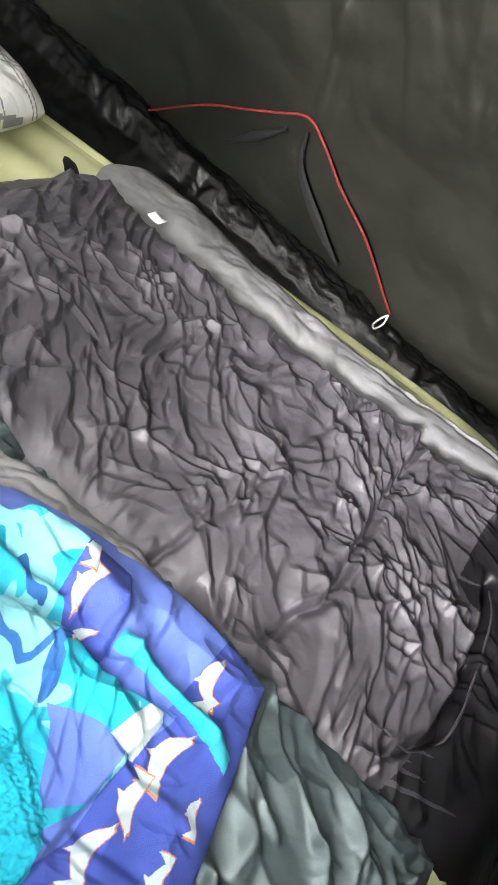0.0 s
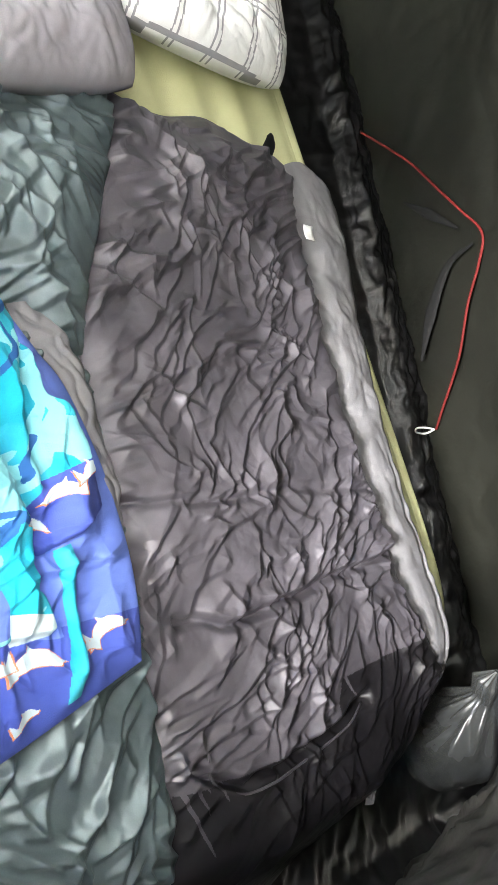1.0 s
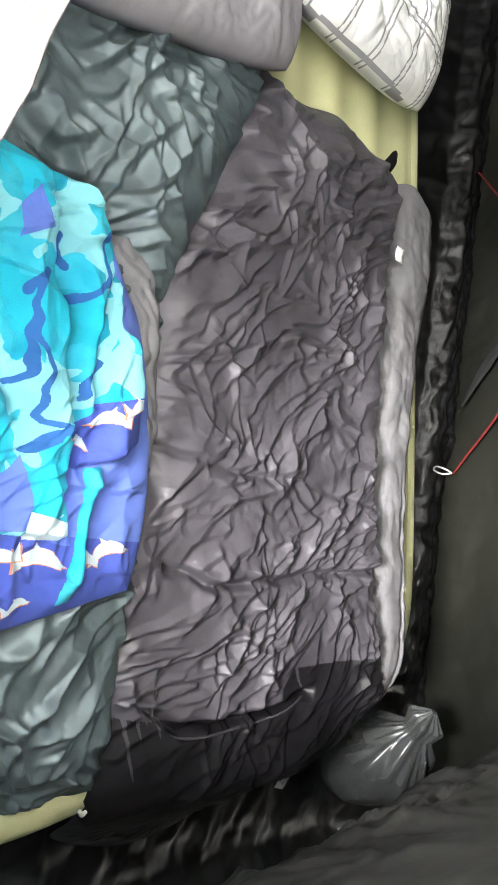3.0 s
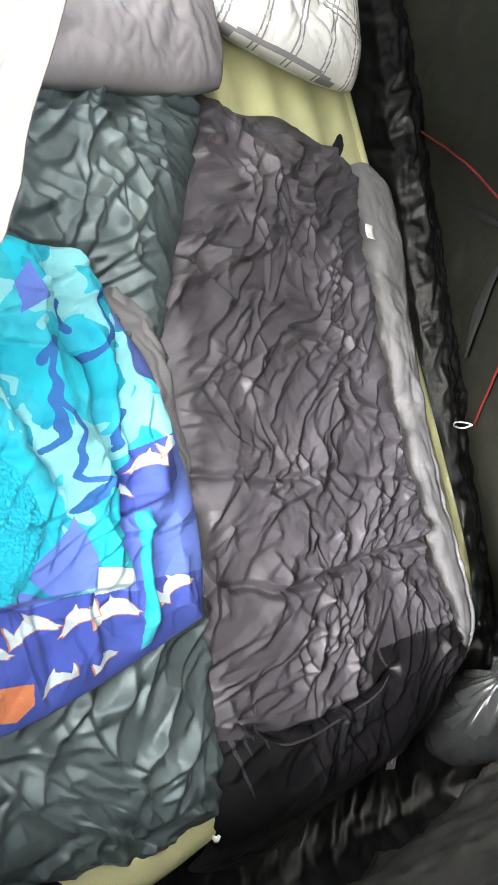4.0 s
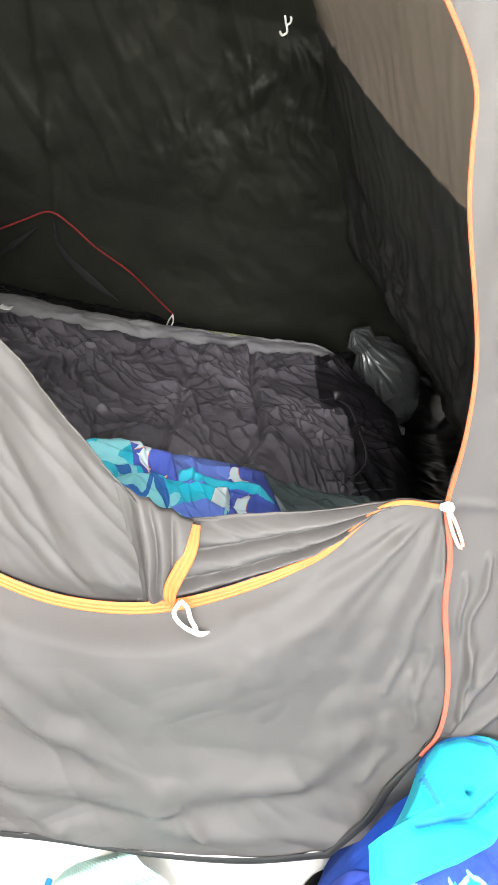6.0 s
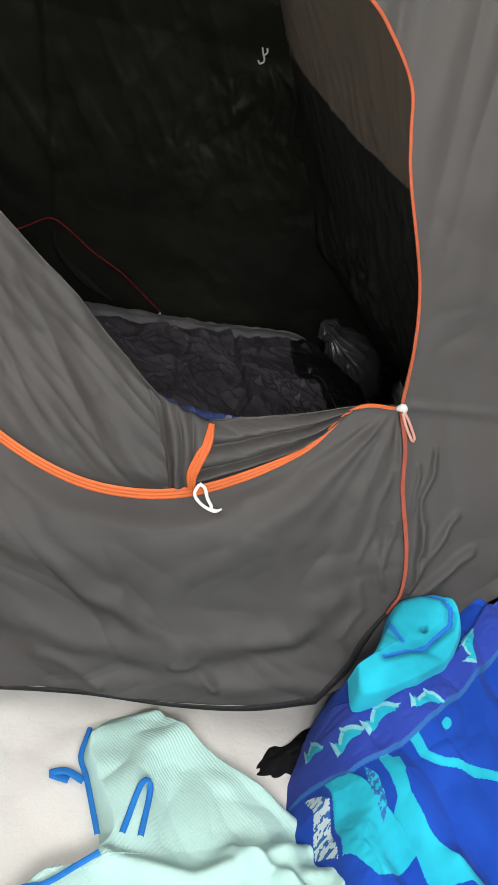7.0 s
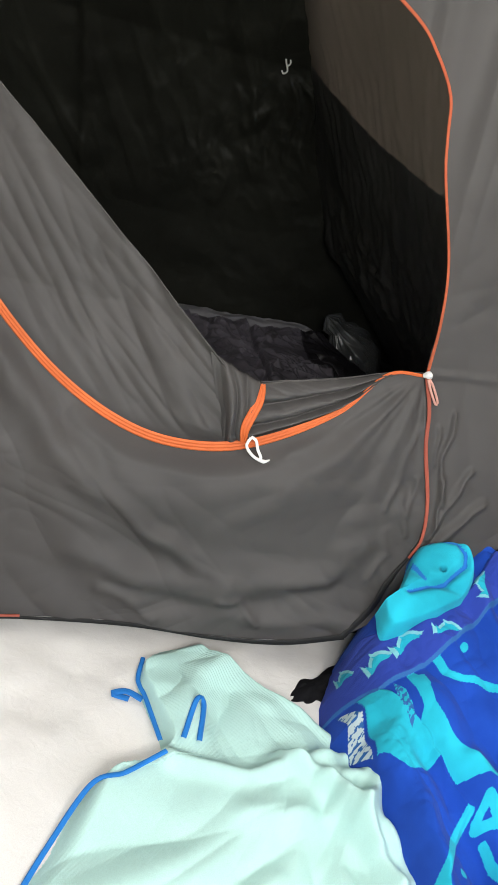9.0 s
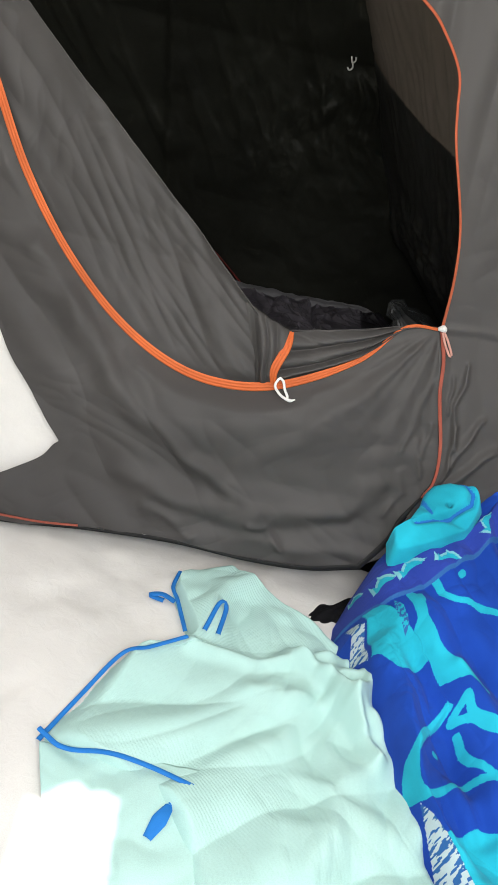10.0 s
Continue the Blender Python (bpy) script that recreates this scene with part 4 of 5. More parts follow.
def poncho_pattern(x, y):
    """Printed terry: periwinkle back, turquoise sea with pale foam and navy lines, dolphins on cuff and hem."""
    idx = np.zeros(x.shape, int)  # 0 periwinkle
    hem = (x > 0.247 + 0.01 * np.sin(y * 30)) & (y < 0.48) | (x > 0.24) & (y >= 0.48)
    idx[hem] = 7
    body = inside(x, y, [(-0.6, 0.0), (-0.6, 0.45)] + SLEEVE + [(-0.007, 0.468), (0.107, 0.436), (0.242, 0.463), (0.247, 0.30), (0.22, 0.22), (0.25, 0.0)])
    idx[body] = 1
    wx, wy = x + 0.015 * perlin(x * 22, y * 22, 207), y + 0.015 * perlin(x * 22, y * 22, 208)
    foam = perlin(wx * 7, wy * 10, 205) + 0.45 * perlin(wx * 30, wy * 38, 209)
    idx[body & (foam > 0.22)] = 6
    idx[body & (foam < -0.30)] = 2
    idx[inside(wx, wy, [(-0.125, 0.492), (-0.10, 0.60), (-0.052, 0.60), (-0.025, 0.55), (-0.05, 0.50), (-0.013, 0.476), (-0.086, 0.471)]) & body] = 6
    idx[inside(x, y, [(0.20, 0.37), (0.215, 0.46), (0.247, 0.458), (0.252, 0.383)])] = 4
    navy = [[(-0.436, 0.367), (-0.406, 0.392), (-0.417, 0.452), (-0.344, 0.462), (-0.295, 0.424), (-0.252, 0.442), (-0.205, 0.428), (-0.176, 0.388)],
            [(-0.297, 0.35), (-0.24, 0.372)], [(-0.169, 0.296), (-0.202, 0.326), (-0.135, 0.311), (-0.05, 0.361), (0.043, 0.363), (0.05, 0.424), (0.091, 0.351)],
            [(-0.084, 0.462), (-0.013, 0.439)], [(-0.012, 0.303), (-0.04, 0.326), (-0.121, 0.314)], [(-0.30, 0.18), (-0.18, 0.22), (-0.10, 0.17), (0.0, 0.2)]]
    for line in navy:
        idx[(seg_dist(wx, wy, [tuple(p) for p in spline(line, 24)]) < 0.0075) & body] = 3
    idx[inside(x, y, [(-0.349, 0.283), (-0.287, 0.322), (-0.257, 0.275), (-0.31, 0.264)])] = 0
    idx[inside(x, y, [(0.131, 0.33), (0.107, 0.343), (0.163, 0.37), (0.235, 0.378), (0.247, 0.30), (0.20, 0.24)])] = 0
    idx[inside(x, y, CUFF)] = 7
    for cx, cy, s, a, f in ((0.028, 0.497, 0.085, 1.75, -1), (-0.008, 0.562, 0.08, 1.9, 1), (0.073, 0.452, 0.05, 1.2, 1), (0.272, 0.575, 0.095, 1.9, 1), (0.292, 0.528, 0.045, 1.6, -1), (0.300, 0.424, 0.11, 1.6, 1), (0.300, 0.345, 0.09, 1.9, -1), (0.30, 0.26, 0.10, 1.7, 1), (0.33, 0.17, 0.09, 1.7, 1), (0.375, 0.40, 0.06, 2.0, 1), (0.395, 0.30, 0.07, 2.0, -1), (0.36, 0.10, 0.06, 1.8, 1)):
        idx[dolphin(x, y, cx, cy, s * 0.86, a, f)] = 5
        idx[dolphin(x, y, cx - 0.002, cy, s * 0.80, a, f)] = 4
    idx[inside(x, y, [(0.368, 0.155), (0.425, 0.165), (0.436, 0.225), (0.415, 0.255), (0.378, 0.250)])] = 5
    return idx


def build_bed_poncho():
    lo = [(-0.44, 0.04), (-0.25, 0.04), (0.0, 0.04), (0.25, 0.05), (0.44, 0.08)]
    hi = [(-0.41, 0.36), (-0.37, 0.45), (-0.26, 0.53), (-0.19, 0.58), (-0.04, 0.632), (0.12, 0.662), (0.24, 0.665), (0.34, 0.652)]
    G = coons(lo, hi, [(-0.44, 0.04), (-0.43, 0.2), (-0.41, 0.36)], [(0.44, 0.08), (0.455, 0.2), (0.42, 0.38), (0.34, 0.652)], 620, 420)
    X, Y = G[..., 0], G[..., 1]
    u, v = np.linspace(0, 1, 620)[None] + 0 * X, np.linspace(0, 1, 420)[:, None] + 0 * X
    e = np.minimum(np.minimum(v, 1 - v) * 9, np.minimum(u, 1 - u) * 14).clip(0, 1)
    Z = 0.508 + 0.02 * e**0.5
    body = inside(X, Y, [(-0.6, 0.0), (-0.6, 0.45)] + SLEEVE + CUFF[2:5] + [(0.107, 0.436), (0.242, 0.463), (0.25, 0.0)]).astype(float)
    for _ in range(8):
        body[1:-1, 1:-1] = (body[:-2, 1:-1] + body[2:, 1:-1] + body[1:-1, :-2] + body[1:-1, 2:]) / 4
    Z = Z + 0.020 * body * e + 0.012 * crumple(X, Y, 0.16, 212, 2) * e
    # long folds that run down the garment, the stuffed sleeve and its cuff
    for pts, h, w in ((FOLD_LINE, -0.030, 0.011), ([(-0.38, 0.40), (-0.22, 0.425), (-0.10, 0.445), (0.0, 0.45)], 0.030, 0.030), ([(-0.36, 0.29), (-0.15, 0.33), (0.05, 0.39), (0.2, 0.41)], 0.028, 0.035),
                      ([(-0.29, 0.475), (-0.18, 0.463), (-0.084, 0.464), (-0.007, 0.468)], -0.018, 0.010), ([(-0.12, 0.545), (-0.02, 0.535), (0.05, 0.53)], 0.038, 0.040),
                      ([(-0.30, 0.22), (-0.1, 0.25), (0.05, 0.33)], -0.022, 0.016), ([(-0.35, 0.14), (-0.15, 0.18), (0.02, 0.28)], 0.025, 0.03), ([(0.11, 0.50), (0.22, 0.505), (0.365, 0.488)], 0.022, 0.014), ([(0.25, 0.36), (0.36, 0.38), (0.42, 0.39)], 0.018, 0.012), ([(0.24, 0.28), (0.42, 0.29)], -0.014, 0.012)):
        Z = Z + h * np.exp(-((seg_dist(X + 0.012 * perlin(X * 12, Y * 12, 215), Y + 0.012 * perlin(X * 12, Y * 12, 216), pts) / w) ** 2)) * e
    Z = Z + 0.8 * e * nylon(X, Y, 213, main=1.45, spread=0.4, fine=1.2)
    idx = poncho_pattern(X, Y)
    strip = inside(X, Y, [(0.112, 0.481), (0.104, 0.514), (0.24, 0.512), (0.361, 0.505), (0.368, 0.475), (0.24, 0.490)])
    idx[strip] = 1
    terry = np.hypot((X - 0.12) / 0.13, (Y - 0.16) / 0.12) < 1 + 0.10 * perlin(X * 45, Y * 45, 214) * (X > 0.1)
    Z = Z + 0.012 * (np.clip(1 - np.hypot((X - 0.12) / 0.13, (Y - 0.16) / 0.12), 0, 1)) ** 0.5 + np.where(terry, 0.004 * perlin(X * 160, Y * 160, 5), 0)
    idx[terry] = 2
    ob = grid_object("hooded_towel", np.stack([X, Y, Z], -1), [PERI, SEA, TURQ, INK, PALE, PATCH_ORANGE, AQUA, DEEP], index=idx[:-1, :-1])
    tagged(ob, "blue and turquoise terry towel with dolphins crumpled on a sleeping bag", "towel")


def build_water_pouch():
    pouch = tagged(holder("water_pouch", (1.0, 2.1, 0.1)), "grey translucent water bag standing on the black groundsheet", "water bag")
    n, m = 80, 90
    T, A = np.meshgrid(np.linspace(0, 1, n), np.linspace(0, 2 * np.pi, m), indexing="ij")
    prof = np.interp(T, [0, 0.03, 0.10, 0.25, 0.45, 0.60, 0.72, 0.82, 0.92, 1.0], [0.0, 0.08, 0.13, 0.16, 0.16, 0.135, 0.095, 0.05, 0.060, 0.012])
    pleat = smooth(0.35, 0.75, T)
    r = prof * (1 + 0.08 * perlin(np.cos(A) * 1.6 + 4, np.sin(A) * 1.6 + T * 2, 301) + pleat * (0.55 * np.abs(perlin(np.cos(A) * 2.2 + 3 + T, np.sin(A) * 2.2 + 2 * T, 305)) - 0.12) + 0.05 * facets(np.cos(A), np.sin(A) + T * 2, 0.6, 304, 2))
    axis = spline([(0.99, 2.10, 0.05), (0.97, 2.08, 0.17), (0.92, 2.04, 0.30), (0.81, 2.0, 0.42), (0.71, 1.99, 0.50)], n)
    along = np.gradient(axis, axis=0)
    along /= np.linalg.norm(along, axis=1)[:, None]
    e1 = np.cross(along, (0.5, -0.85, 0.1))
    e1 /= np.linalg.norm(e1, axis=1)[:, None]
    e2 = np.cross(along, e1)
    flat = 1 - 0.35 * smooth(0.6, 1.0, T)
    Q = axis[:, None] + (r * np.cos(A))[..., None] * e1[:, None] + (r * flat * np.sin(A))[..., None] * e2[:, None]
    x, y, z = Q[..., 0], Q[..., 1], np.maximum(Q[..., 2], 0.045)
    P = np.stack([x, y, z], -1)
    P[:, -1] = P[:, 0]
    cut_row = 62
    grid_object("bag_body", P[:cut_row], [POUCH], pouch)
    grid_object("bag_neck", P[cut_row - 1:], [POUCH], pouch, label="gathered and twisted neck")


# ---- things on the living area floor ----
def mint_z(x, y):
    z = 0.028 + 0.04 * crumple(x, y, 0.42, 401, 2, 1.5, 0.9) + 0.05 * np.abs(perlin((x * 0.6 - y * 0.8) * 4.2, (x * 0.8 + y * 0.6) * 1.5, 404))
    for pts, h, w in (([(0.62, -0.62), (0.50, -0.64), (0.54, -0.72), (0.64, -0.78)], 0.05, 0.035), ([(0.12, -0.62), (0.3, -0.645), (0.48, -0.58), (0.6, -0.53)], 0.03, 0.025), ([(0.24, -0.25), (0.14, -0.4), (0.16, -0.52)], 0.03, 0.05), ([(0.66, -0.85), (0.52, -0.98), (0.48, -1.2)], 0.035, 0.05), ([(0.3, -0.75), (0.5, -0.72), (0.62, -0.68)], 0.02, 0.03), ([(0.38, -0.58), (0.50, -0.66), (0.58, -0.80)], 0.03, 0.018), ([(0.60, -0.66), (0.55, -0.75), (0.62, -0.88)], 0.035, 0.02)):
        z = z + h * np.exp(-((seg_dist(x, y, pts) / w) ** 2))
    z = z + folds(x, y, 407, 4, 0.12, 0.20, 0.13, 0.9) * smooth(0.22, 0.5, x) * smooth(-1.3, -1.0, y)
    return z


def build_mint_towel():
    towel = tagged(holder("microfibre_towel", (0.3, -0.7, 0.0)), "mint microfibre towel with bright blue trim spread on the floor", "towel")
    lf = [(0.25, -1.75), (0.22, -1.3), (0.10, -1.08), (-0.17, -1.0), (-0.12, -0.85), (-0.07, -0.70), (0.0, -0.69), (0.08, -0.60), (0.09, -0.55), (0.04, -0.42), (0.015, -0.36), (0.02, -0.27)]
    rt = [(0.95, -1.75), (0.80, -1.2), (0.77, -0.93), (0.70, -0.76), (0.65, -0.52), (0.52, -0.41), (0.31, -0.28), (0.16, -0.17)]
    G = coons([(0.25, -1.75), (0.6, -1.78), (0.95, -1.75)], [(0.02, -0.27), (0.06, -0.215), (0.16, -0.17)], lf, rt, 240, 380)
    X, Y = G[..., 0], G[..., 1]
    u, v = np.linspace(0, 1, 240)[None] + 0 * X, np.linspace(0, 1, 380)[:, None] + 0 * X
    e = smooth(0, 0.10, np.minimum(u, 1 - u)) * smooth(0, 0.03, 1 - v)
    waffle = 0.0007 * np.sin(X * 620 + Y * 90) * np.sign(np.sin(Y * 500))
    Z = 0.010 + mint_z(X, Y) * e + waffle
    grid_object("cloth", np.stack([X, Y, Z], -1), [MINT], towel, thick=0.002)
    # lower layer that shows past the folded corner
    G = coons([(-0.02, -1.75), (0.2, -1.78), (0.4, -1.75)], [(-0.16, -1.02), (0.0, -0.99), (0.24, -1.0)], [(-0.02, -1.75), (-0.06, -1.3), (-0.16, -1.02)], [(0.4, -1.75), (0.34, -1.3), (0.24, -1.0)], 90, 120)
    X, Y = G[..., 0], G[..., 1]
    grid_object("under_layer", np.stack([X, Y, 0.042 + 0.02 * crumple(X, Y, 0.2, 409, 2)], -1), [MINT], towel, thick=0.002)
    up = (0, 0, 1)

    def trim(pts, width=0.013, name="trim", label="", lift=0.014, end=None):
        p = spline(pts, 40)
        rise = np.linspace(lift, lift if end is None else end, 40)
        tape(name, [(a, b, float(0.012 + h)) for (a, b), h in zip(p[::3], rise[::3])], width, 0.004, TRIM_BLUE, towel, normal=up, n=50, label=label)

    crest = [(-0.055, -0.715), (0.01, -0.70), (0.06, -0.66), (0.10, -0.625)]
    tape("trim", [(-0.17, -1.0, 0.026), (-0.12, -0.85, 0.03)] + [(p, q, 0.024 + k * float(mint_z(np.array(p), np.array(q)))) for (p, q), k in zip(crest, (0.55, 1.0, 1.05, 0.95))], 0.013, 0.004, TRIM_BLUE, towel, normal=up, n=60, label="bright blue trim")
    trim([(0.02, -0.27), (0.015, -0.36), (0.04, -0.42), (0.09, -0.56)], lift=0.016, end=0.04)
    trim([(-0.17, -1.0), (-0.10, -1.035), (0.0, -1.02), (0.10, -1.03), (0.23, -1.06)], lift=0.056, end=0.062)
    trim([(0.23, -1.06), (0.18, -1.07), (0.16, -1.10)], lift=0.045)
    tape("hang_loop", [(0.16, -1.10, 0.055), (0.15, -1.13, 0.06), (0.13, -1.18, 0.05)], [0.02, 0.035, 0.02], 0.004, TRIM_BLUE, towel, normal=up, n=20)
    tape("hang_loop", [(0.035, -0.42, 0.030), (-0.01, -0.40, 0.03), (-0.045, -0.405, 0.02), (0.0, -0.415, 0.02)], 0.02, 0.004, TRIM_BLUE, towel, normal=up, n=20)
    zt = [float(mint_z(np.array(a), np.array(d))) + 0.022 for a, d in ((0.14, -0.56), (0.165, -0.46), (0.185, -0.455), (0.18, -0.56))]
    tape("hang_loop", [(0.14, -0.57, zt[0]), (0.165, -0.46, zt[1]), (0.187, -0.455, zt[2]), (0.18, -0.57, zt[3])], 0.014, 0.004, TRIM_BLUE, towel, normal=up, n=30)


HOOD = [(-0.176, -0.052), (-0.161, -0.126), (-0.085, -0.106), (0.007, -0.058), (0.061, -0.018), (0.093, 0.048), (0.099, 0.108), (0.083, 0.153), (0.03, 0.168), (-0.04, 0.155), (-0.083, 0.113), (-0.095, 0.062), (-0.13, -0.013)]
HOOD_LINE = [(-0.094, 0.081), (-0.061, 0.133), (-0.006, 0.15), (0.048, 0.142), (0.065, 0.105), (0.059, 0.068), (-0.001, 0.012), (-0.094, -0.014)]
BAND_LOW = [(0.50, -0.41), (0.539, -0.427), (0.599, -0.473), (0.674, -0.456), (0.746, -0.42), (0.851, -0.339), (0.911, -0.281), (1.2, -0.08)]
BAND_UP = [(1.2, 0.05), (0.926, -0.143), (0.839, -0.259), (0.699, -0.335), (0.623, -0.298), (0.55, -0.2)]


def robe_edge(y):
    return np.interp(y, [-1.9, -1.2, -0.9, -0.65, -0.5, -0.35, -0.2, -0.08, 0.05], [0.95, 0.745, 0.645, 0.555, 0.515, 0.525, 0.575, 0.64, 0.72])


def robe_z(x, y):
    d = np.clip(x - robe_edge(y), 0, 3)
    top = np.interp(y, [-1.9, -1.2, -0.7, -0.42, -0.25, -0.12, 0.05], [0.08, 0.13, 0.20, 0.33, 0.42, 0.44, 0.2])
    z = top * (1 - np.exp(-d / 0.085)) + 0.08 * np.clip(d - 0.1, 0, 0.5)
    e = smooth(0.0, 0.05, d)
    z = z + e * (0.045 * np.abs(perlin((x * 0.9 + y * 0.45) * 8, (y - x * 0.4) * 1.4, 501)) + folds(x, y, 503, 5, 0.12, 0.25, 0.14, 0.3) + 0.012 * crumple(x, y, 0.16, 502, 2))
    z = z + 0.05 * np.exp(-((seg_dist(x, y, [(0.60, -0.60), (0.66, -0.78), (0.70, -1.0), (0.80, -1.2)]) / 0.04) ** 2)) * e
    z = z - 0.045 * np.exp(-((seg_dist(x, y, [(0.70, -0.64), (0.78, -0.82), (0.84, -1.05)]) / 0.03) ** 2)) * e + 0.03 * np.exp(-((seg_dist(x, y, [(0.80, -0.66), (0.90, -0.85), (0.95, -1.1)]) / 0.03) ** 2)) * e
    return z


def build_robe():
    Yv = np.r_[np.linspace(-1.75, -1.15, 90, endpoint=False), np.linspace(-1.15, 0.02, 640)]
    D = np.linspace(0, 1, 430) ** 1.5 * 0.74
    Y, D = np.meshgrid(Yv, D, indexing="ij")
    X = robe_edge(Y) + D
    Z = robe_z(X, Y)
    idx = np.zeros(X.shape, int)  # 0 royal
    idx = ROBE_PRINT(X, Y, Z, idx)
    raised = (inside(X, Y, BAND_LOW + BAND_UP) | inside(X, Y, [(0.568, -0.455), (0.61, -0.475), (0.729, -0.638), (0.78, -0.75), (0.69, -0.90), (0.60, -0.75), (0.58, -0.539)])).astype(float)
    for _ in range(3):
        raised[1:-1, 1:-1] = (raised[:-2, 1:-1] + raised[2:, 1:-1] + raised[1:-1, :-2] + raised[1:-1, 2:]) / 4
    Z = Z + 0.014 * raised + 0.003 * np.abs(perlin(X * 40, Y * 40, 512)) * raised
    ob = grid_object("hooded_towel", np.stack([X, Y, Z], -1), [ROYAL, TURQ, AQUA, INK, PALE, DEEP_ROYAL], index=idx[:-1, :-1])
    tagged(ob, "royal blue terry towel with turquoise dolphins heaped on the floor", "towel")
    # the hood, folded over into a soft roll on top of the heap
    n, m = 60, 120
    outline = spline(HOOD + HOOD[:1], m)
    T = np.linspace(0, 1, n)[:, None]
    mid = np.array((-0.02, 0.045))
    A, B = mid[0] + (outline[:, 0] - mid[0])[None] * T, mid[1] + (outline[:, 1] - mid[1])[None] * T
    rise = 0.055 * (1 - T**3.0) ** 0.5 + 0 * A
    rise = rise - 0.022 * np.exp(-((seg_dist(A, B, HOOD_LINE) / 0.012) ** 2)) - 0.014 * np.exp(-((seg_dist(A, B, [(-0.095, 0.06), (-0.05, 0.02), (0.0, 0.0), (0.06, -0.01)]) / 0.014) ** 2)) - 0.03 * np.exp(-((np.hypot(A + 0.004, B - 0.05) / 0.007) ** 2)) + 0.006 * perlin(A * 18, B * 18, 511) * (1 - T)
    rise = rise - 0.05 * smooth(0.85, 1.0, T)
    right_dir, up_dir, out_dir = np.array((0.968, -0.116, 0.221)), np.array((0.0, 0.886, 0.464)), np.array((-0.249, -0.449, 0.858))
    P = np.array((0.765, -0.270, 0.425)) + A[..., None] * right_dir + B[..., None] * up_dir + rise[..., None] * out_dir
    line = (seg_dist(A, B, HOOD_LINE) < 0.0055) | (seg_dist(A, B, [(-0.081, 0.067), (-0.053, 0.022)]) < 0.005)
    part_hood = grid_object("hood", P, [TURQ, TRIM_BLUE], ob, "turquoise hood folded into a roll", index=line[:-1, :-1].astype(int))
    return part_hood


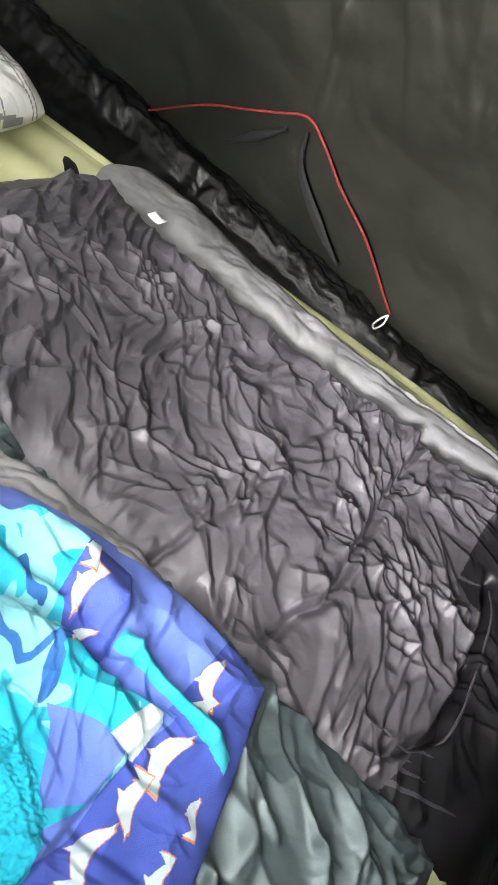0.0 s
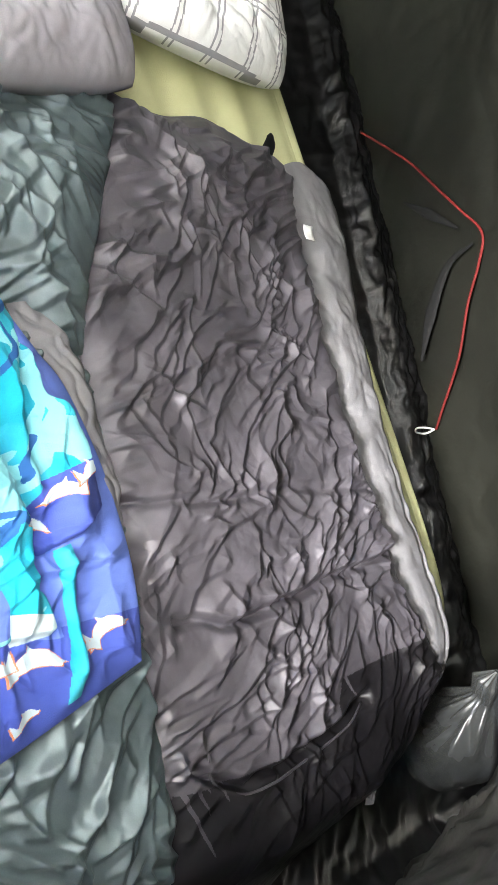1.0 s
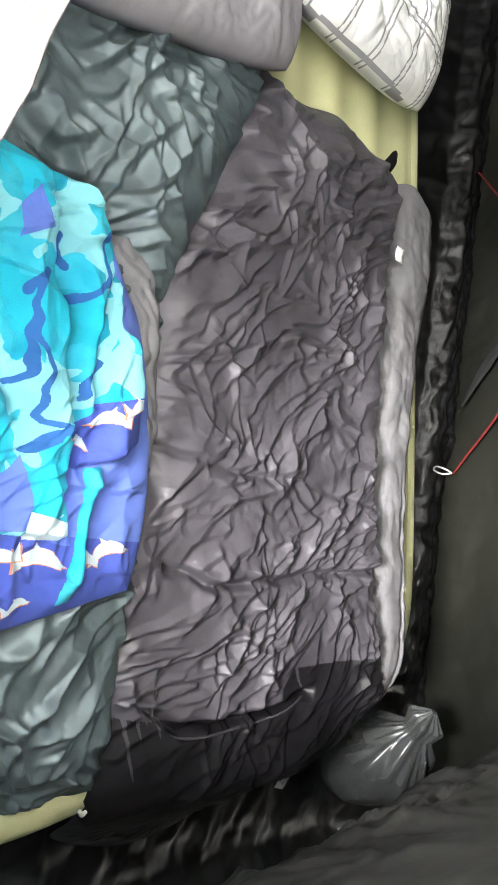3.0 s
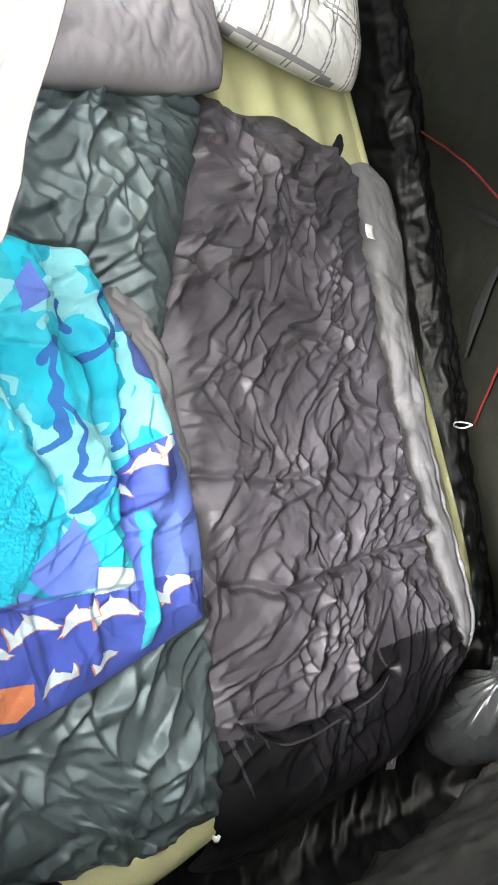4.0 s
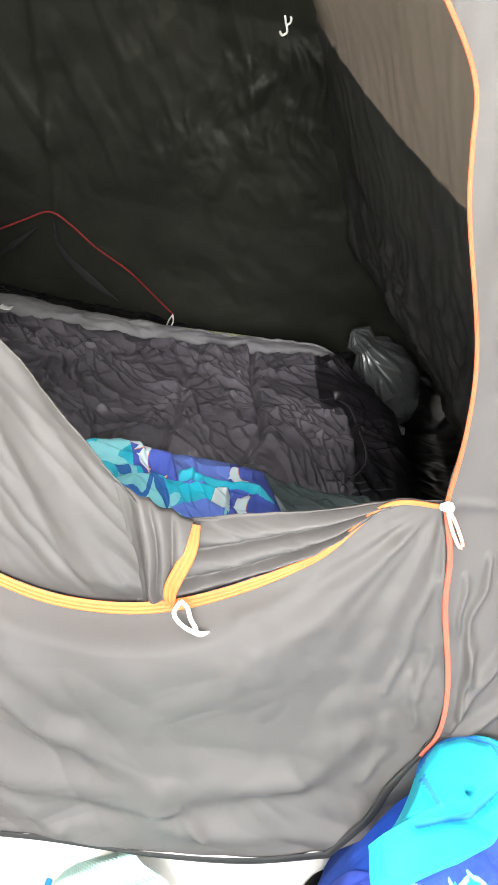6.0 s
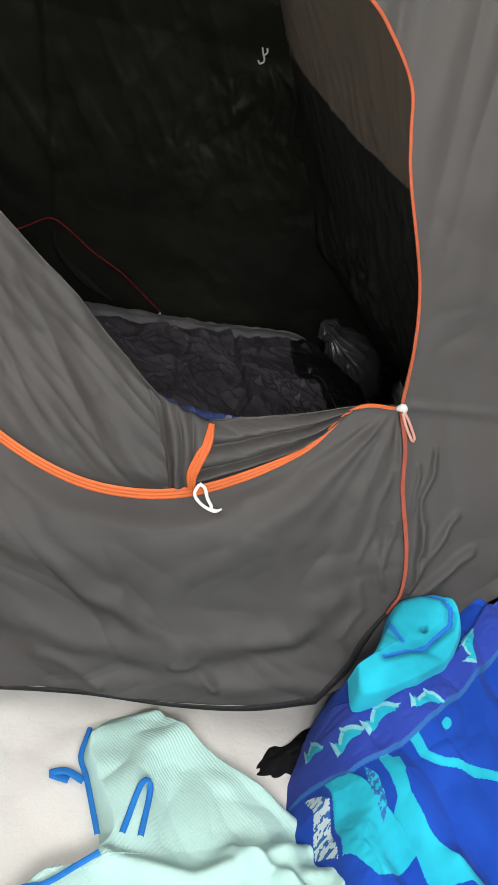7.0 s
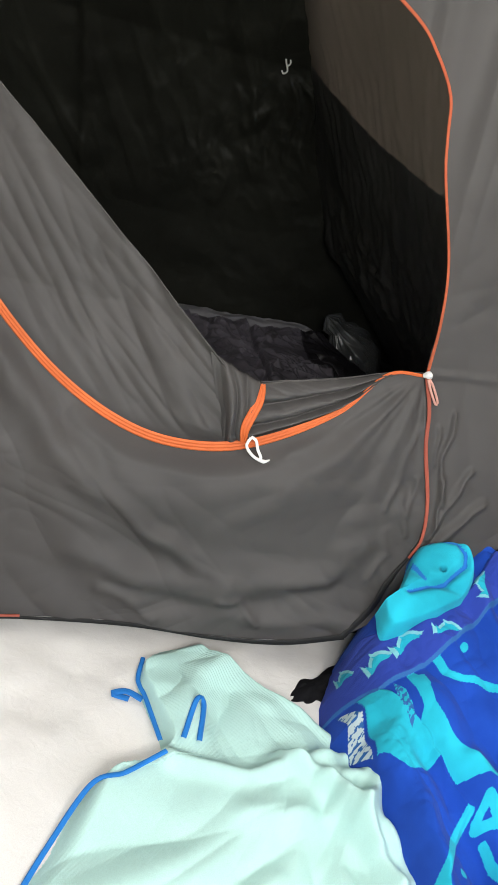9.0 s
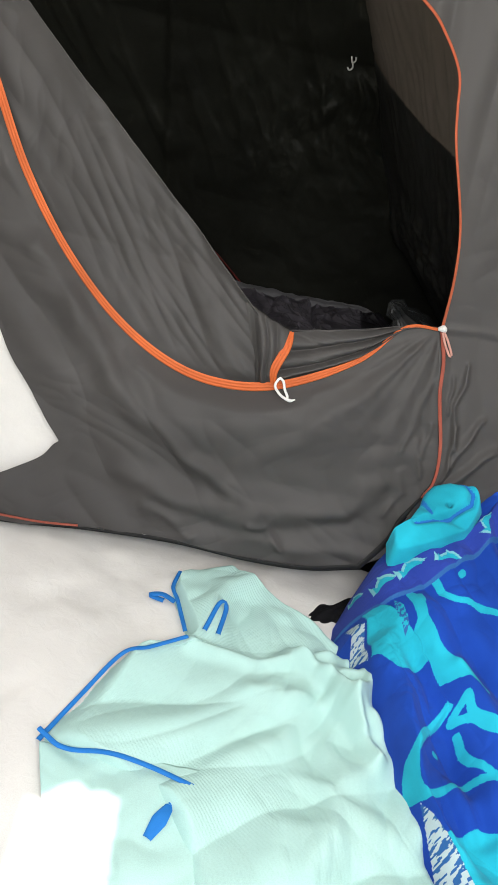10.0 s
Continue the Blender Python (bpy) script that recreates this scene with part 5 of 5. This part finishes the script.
def ROBE_PRINT(x, y, z, idx):
    """0 royal, 1 turquoise, 2 pale aqua, 3 navy, 4 white."""
    idx[inside(x, y, [(0.568, -0.455), (0.61, -0.475), (0.729, -0.638), (0.69, -0.668), (0.644, -0.683), (0.589, -0.626), (0.58, -0.539)])] = 1
    idx[inside(x, y, [(0.683, -0.576), (0.70, -0.50), (0.72, -0.59), (0.779, -0.631), (0.83, -0.70), (0.761, -0.695), (0.729, -0.638)])] = 1
    idx[inside(x, y, [(0.668, -0.47), (0.70, -0.47), (0.705, -0.51), (0.68, -0.52)])] = 1
    lines = [([(0.673, -0.467), (0.717, -0.586), (0.784, -0.656), (0.86, -0.72)], 0.011), ([(0.734, -0.43), (0.767, -0.478), (0.848, -0.497), (0.96, -0.52)], 0.0085),
             ([(0.778, -0.751), (0.72, -0.83), (0.689, -0.889), (0.685, -0.915), (0.709, -0.986), (0.765, -0.955), (0.836, -0.924), (0.90, -0.93)], 0.009),
             ([(0.788, -0.775), (0.805, -0.75), (0.815, -0.737), (0.827, -0.779), (0.871, -0.813)], 0.008), ([(0.788, -0.785), (0.828, -0.79), (0.871, -0.832), (0.95, -0.84)], 0.010),
             ([(0.798, -0.815), (0.816, -0.876), (0.873, -0.921)], 0.007), ([(0.95, -0.35), (1.05, -0.45), (1.2, -0.48)], 0.012)]
    for pts, half in lines:
        idx[seg_dist(x, y, [tuple(p) for p in spline(pts, 20)]) < half] = 1
    idx[inside(x, y, [(0.745, -1.077), (0.826, -1.032), (0.90, -1.06), (1.0, -1.12), (1.0, -1.3), (0.80, -1.25), (0.759, -1.121)])] = 1
    idx[np.hypot(x - 0.802, y + 0.412) < 0.010] = 1
    idx[np.hypot(x - 0.745, y + 0.87) < 0.009] = 1
    # speckled lining where edges are turned over
    speckle = perlin(x * 90, y * 90, 531) + 0.6 * perlin(x * 210, y * 210, 532)
    for poly, other in (([(0.542, -0.44), (0.572, -0.50), (0.585, -0.62), (0.56, -0.58)], 3), ([(0.705, -0.99), (0.735, -1.052), (0.79, -1.19), (0.747, -1.15)], 3), ([(0.632, -0.47), (0.655, -0.50), (0.672, -0.557), (0.664, -0.585), (0.640, -0.53)], 1)):
        fold = inside(x, y, poly)
        idx[fold] = 4 if other == 3 else 3
        idx[fold & (speckle > 0.12)] = other
    # hem band with its row of dolphins
    low = BAND_LOW
    band = inside(x, y, BAND_LOW + BAND_UP)
    idx[band] = 5
    along, above, depth = np.array((0.70, 0.24, 0.67)), np.array((-0.62, 0.665, 0.41)), np.array((0.355, 0.71, -0.61))
    for cx, cy, s, tilt in ((0.560, -0.36, 0.05, 0.1), (0.611, -0.408, 0.068, 0.15), (0.678, -0.378, 0.070, 0.1), (0.765, -0.375, 0.055, -0.5), (0.875, -0.250, 0.06, 0.9)):
        k = np.argmin((x - cx) ** 2 + (y - cy) ** 2)
        dx, dy, dz = x - cx, y - cy, z - z.ravel()[k]
        p, q, w = dx * along[0] + dy * along[1] + dz * along[2], dx * above[0] + dy * above[1] + dz * above[2], dx * depth[0] + dy * depth[1] + dz * depth[2]
        near = np.abs(w) < 0.15
        idx[dolphin(p, q, 0, 0, s * 1.12, tilt) & near] = 2
        idx[dolphin(p, q, 0, -0.002, s * 0.86, tilt) & near] = 1
    idx[seg_dist(x, y, low) < 0.0035] = 3
    return idx


def build_small_floor_things():
    G = coons([(0.44, -0.325), (0.49, -0.335), (0.55, -0.32), (0.66, -0.36)], [(0.49, -0.22), (0.535, -0.215), (0.60, -0.15), (0.70, -0.15)], [(0.44, -0.325), (0.45, -0.29), (0.49, -0.22)], [(0.66, -0.36), (0.68, -0.25), (0.70, -0.15)], 40, 30)
    X, Y = G[..., 0], G[..., 1]
    u, v = np.linspace(0, 1, 40)[None] + 0 * X, np.linspace(0, 1, 30)[:, None] + 0 * X
    Z = 0.004 + 0.03 * (np.sin(np.pi * v) * np.minimum(1, u * 4)) ** 0.6 + 0.01 * crumple(X, Y, 0.06, 601, 2)
    tagged(grid_object("sock", np.stack([X, Y, Z], -1), [BLACK_KNIT], thick=0.003), "black knitted sock on the white floor", "sock")
    tagged(tube("loose_thread", [(0.0, -0.235, 0.006), (0.03, -0.21, 0.009), (0.08, -0.215, 0.008), (0.12, -0.205, 0.012), (0.16, -0.20, 0.008)], 0.0013, THREAD, n=40, sides=5), "dark loose thread on the white floor", "thread")


build_cabin()
build_door_wall()
build_living_area()
build_mattress()
build_black_bag()
build_green_bag()
pillow("pillow", "grey cotton pillow on the air mattress", -1.09, 0.475, 0.50, 0.30, 0.40, 0.11, radians(16), [PILLOW_GREY], seed=91)
pillow("pillow", "white pillow with thin grey checks on the air mattress", -1.43, 1.12, 0.50, 0.34, 0.39, 0.12, radians(0), [PILLOW_WHITE, CHECK_LINE], checks, seed=95)
build_bed_poncho()
build_water_pouch()
build_mint_towel()
build_robe()
build_small_floor_things()
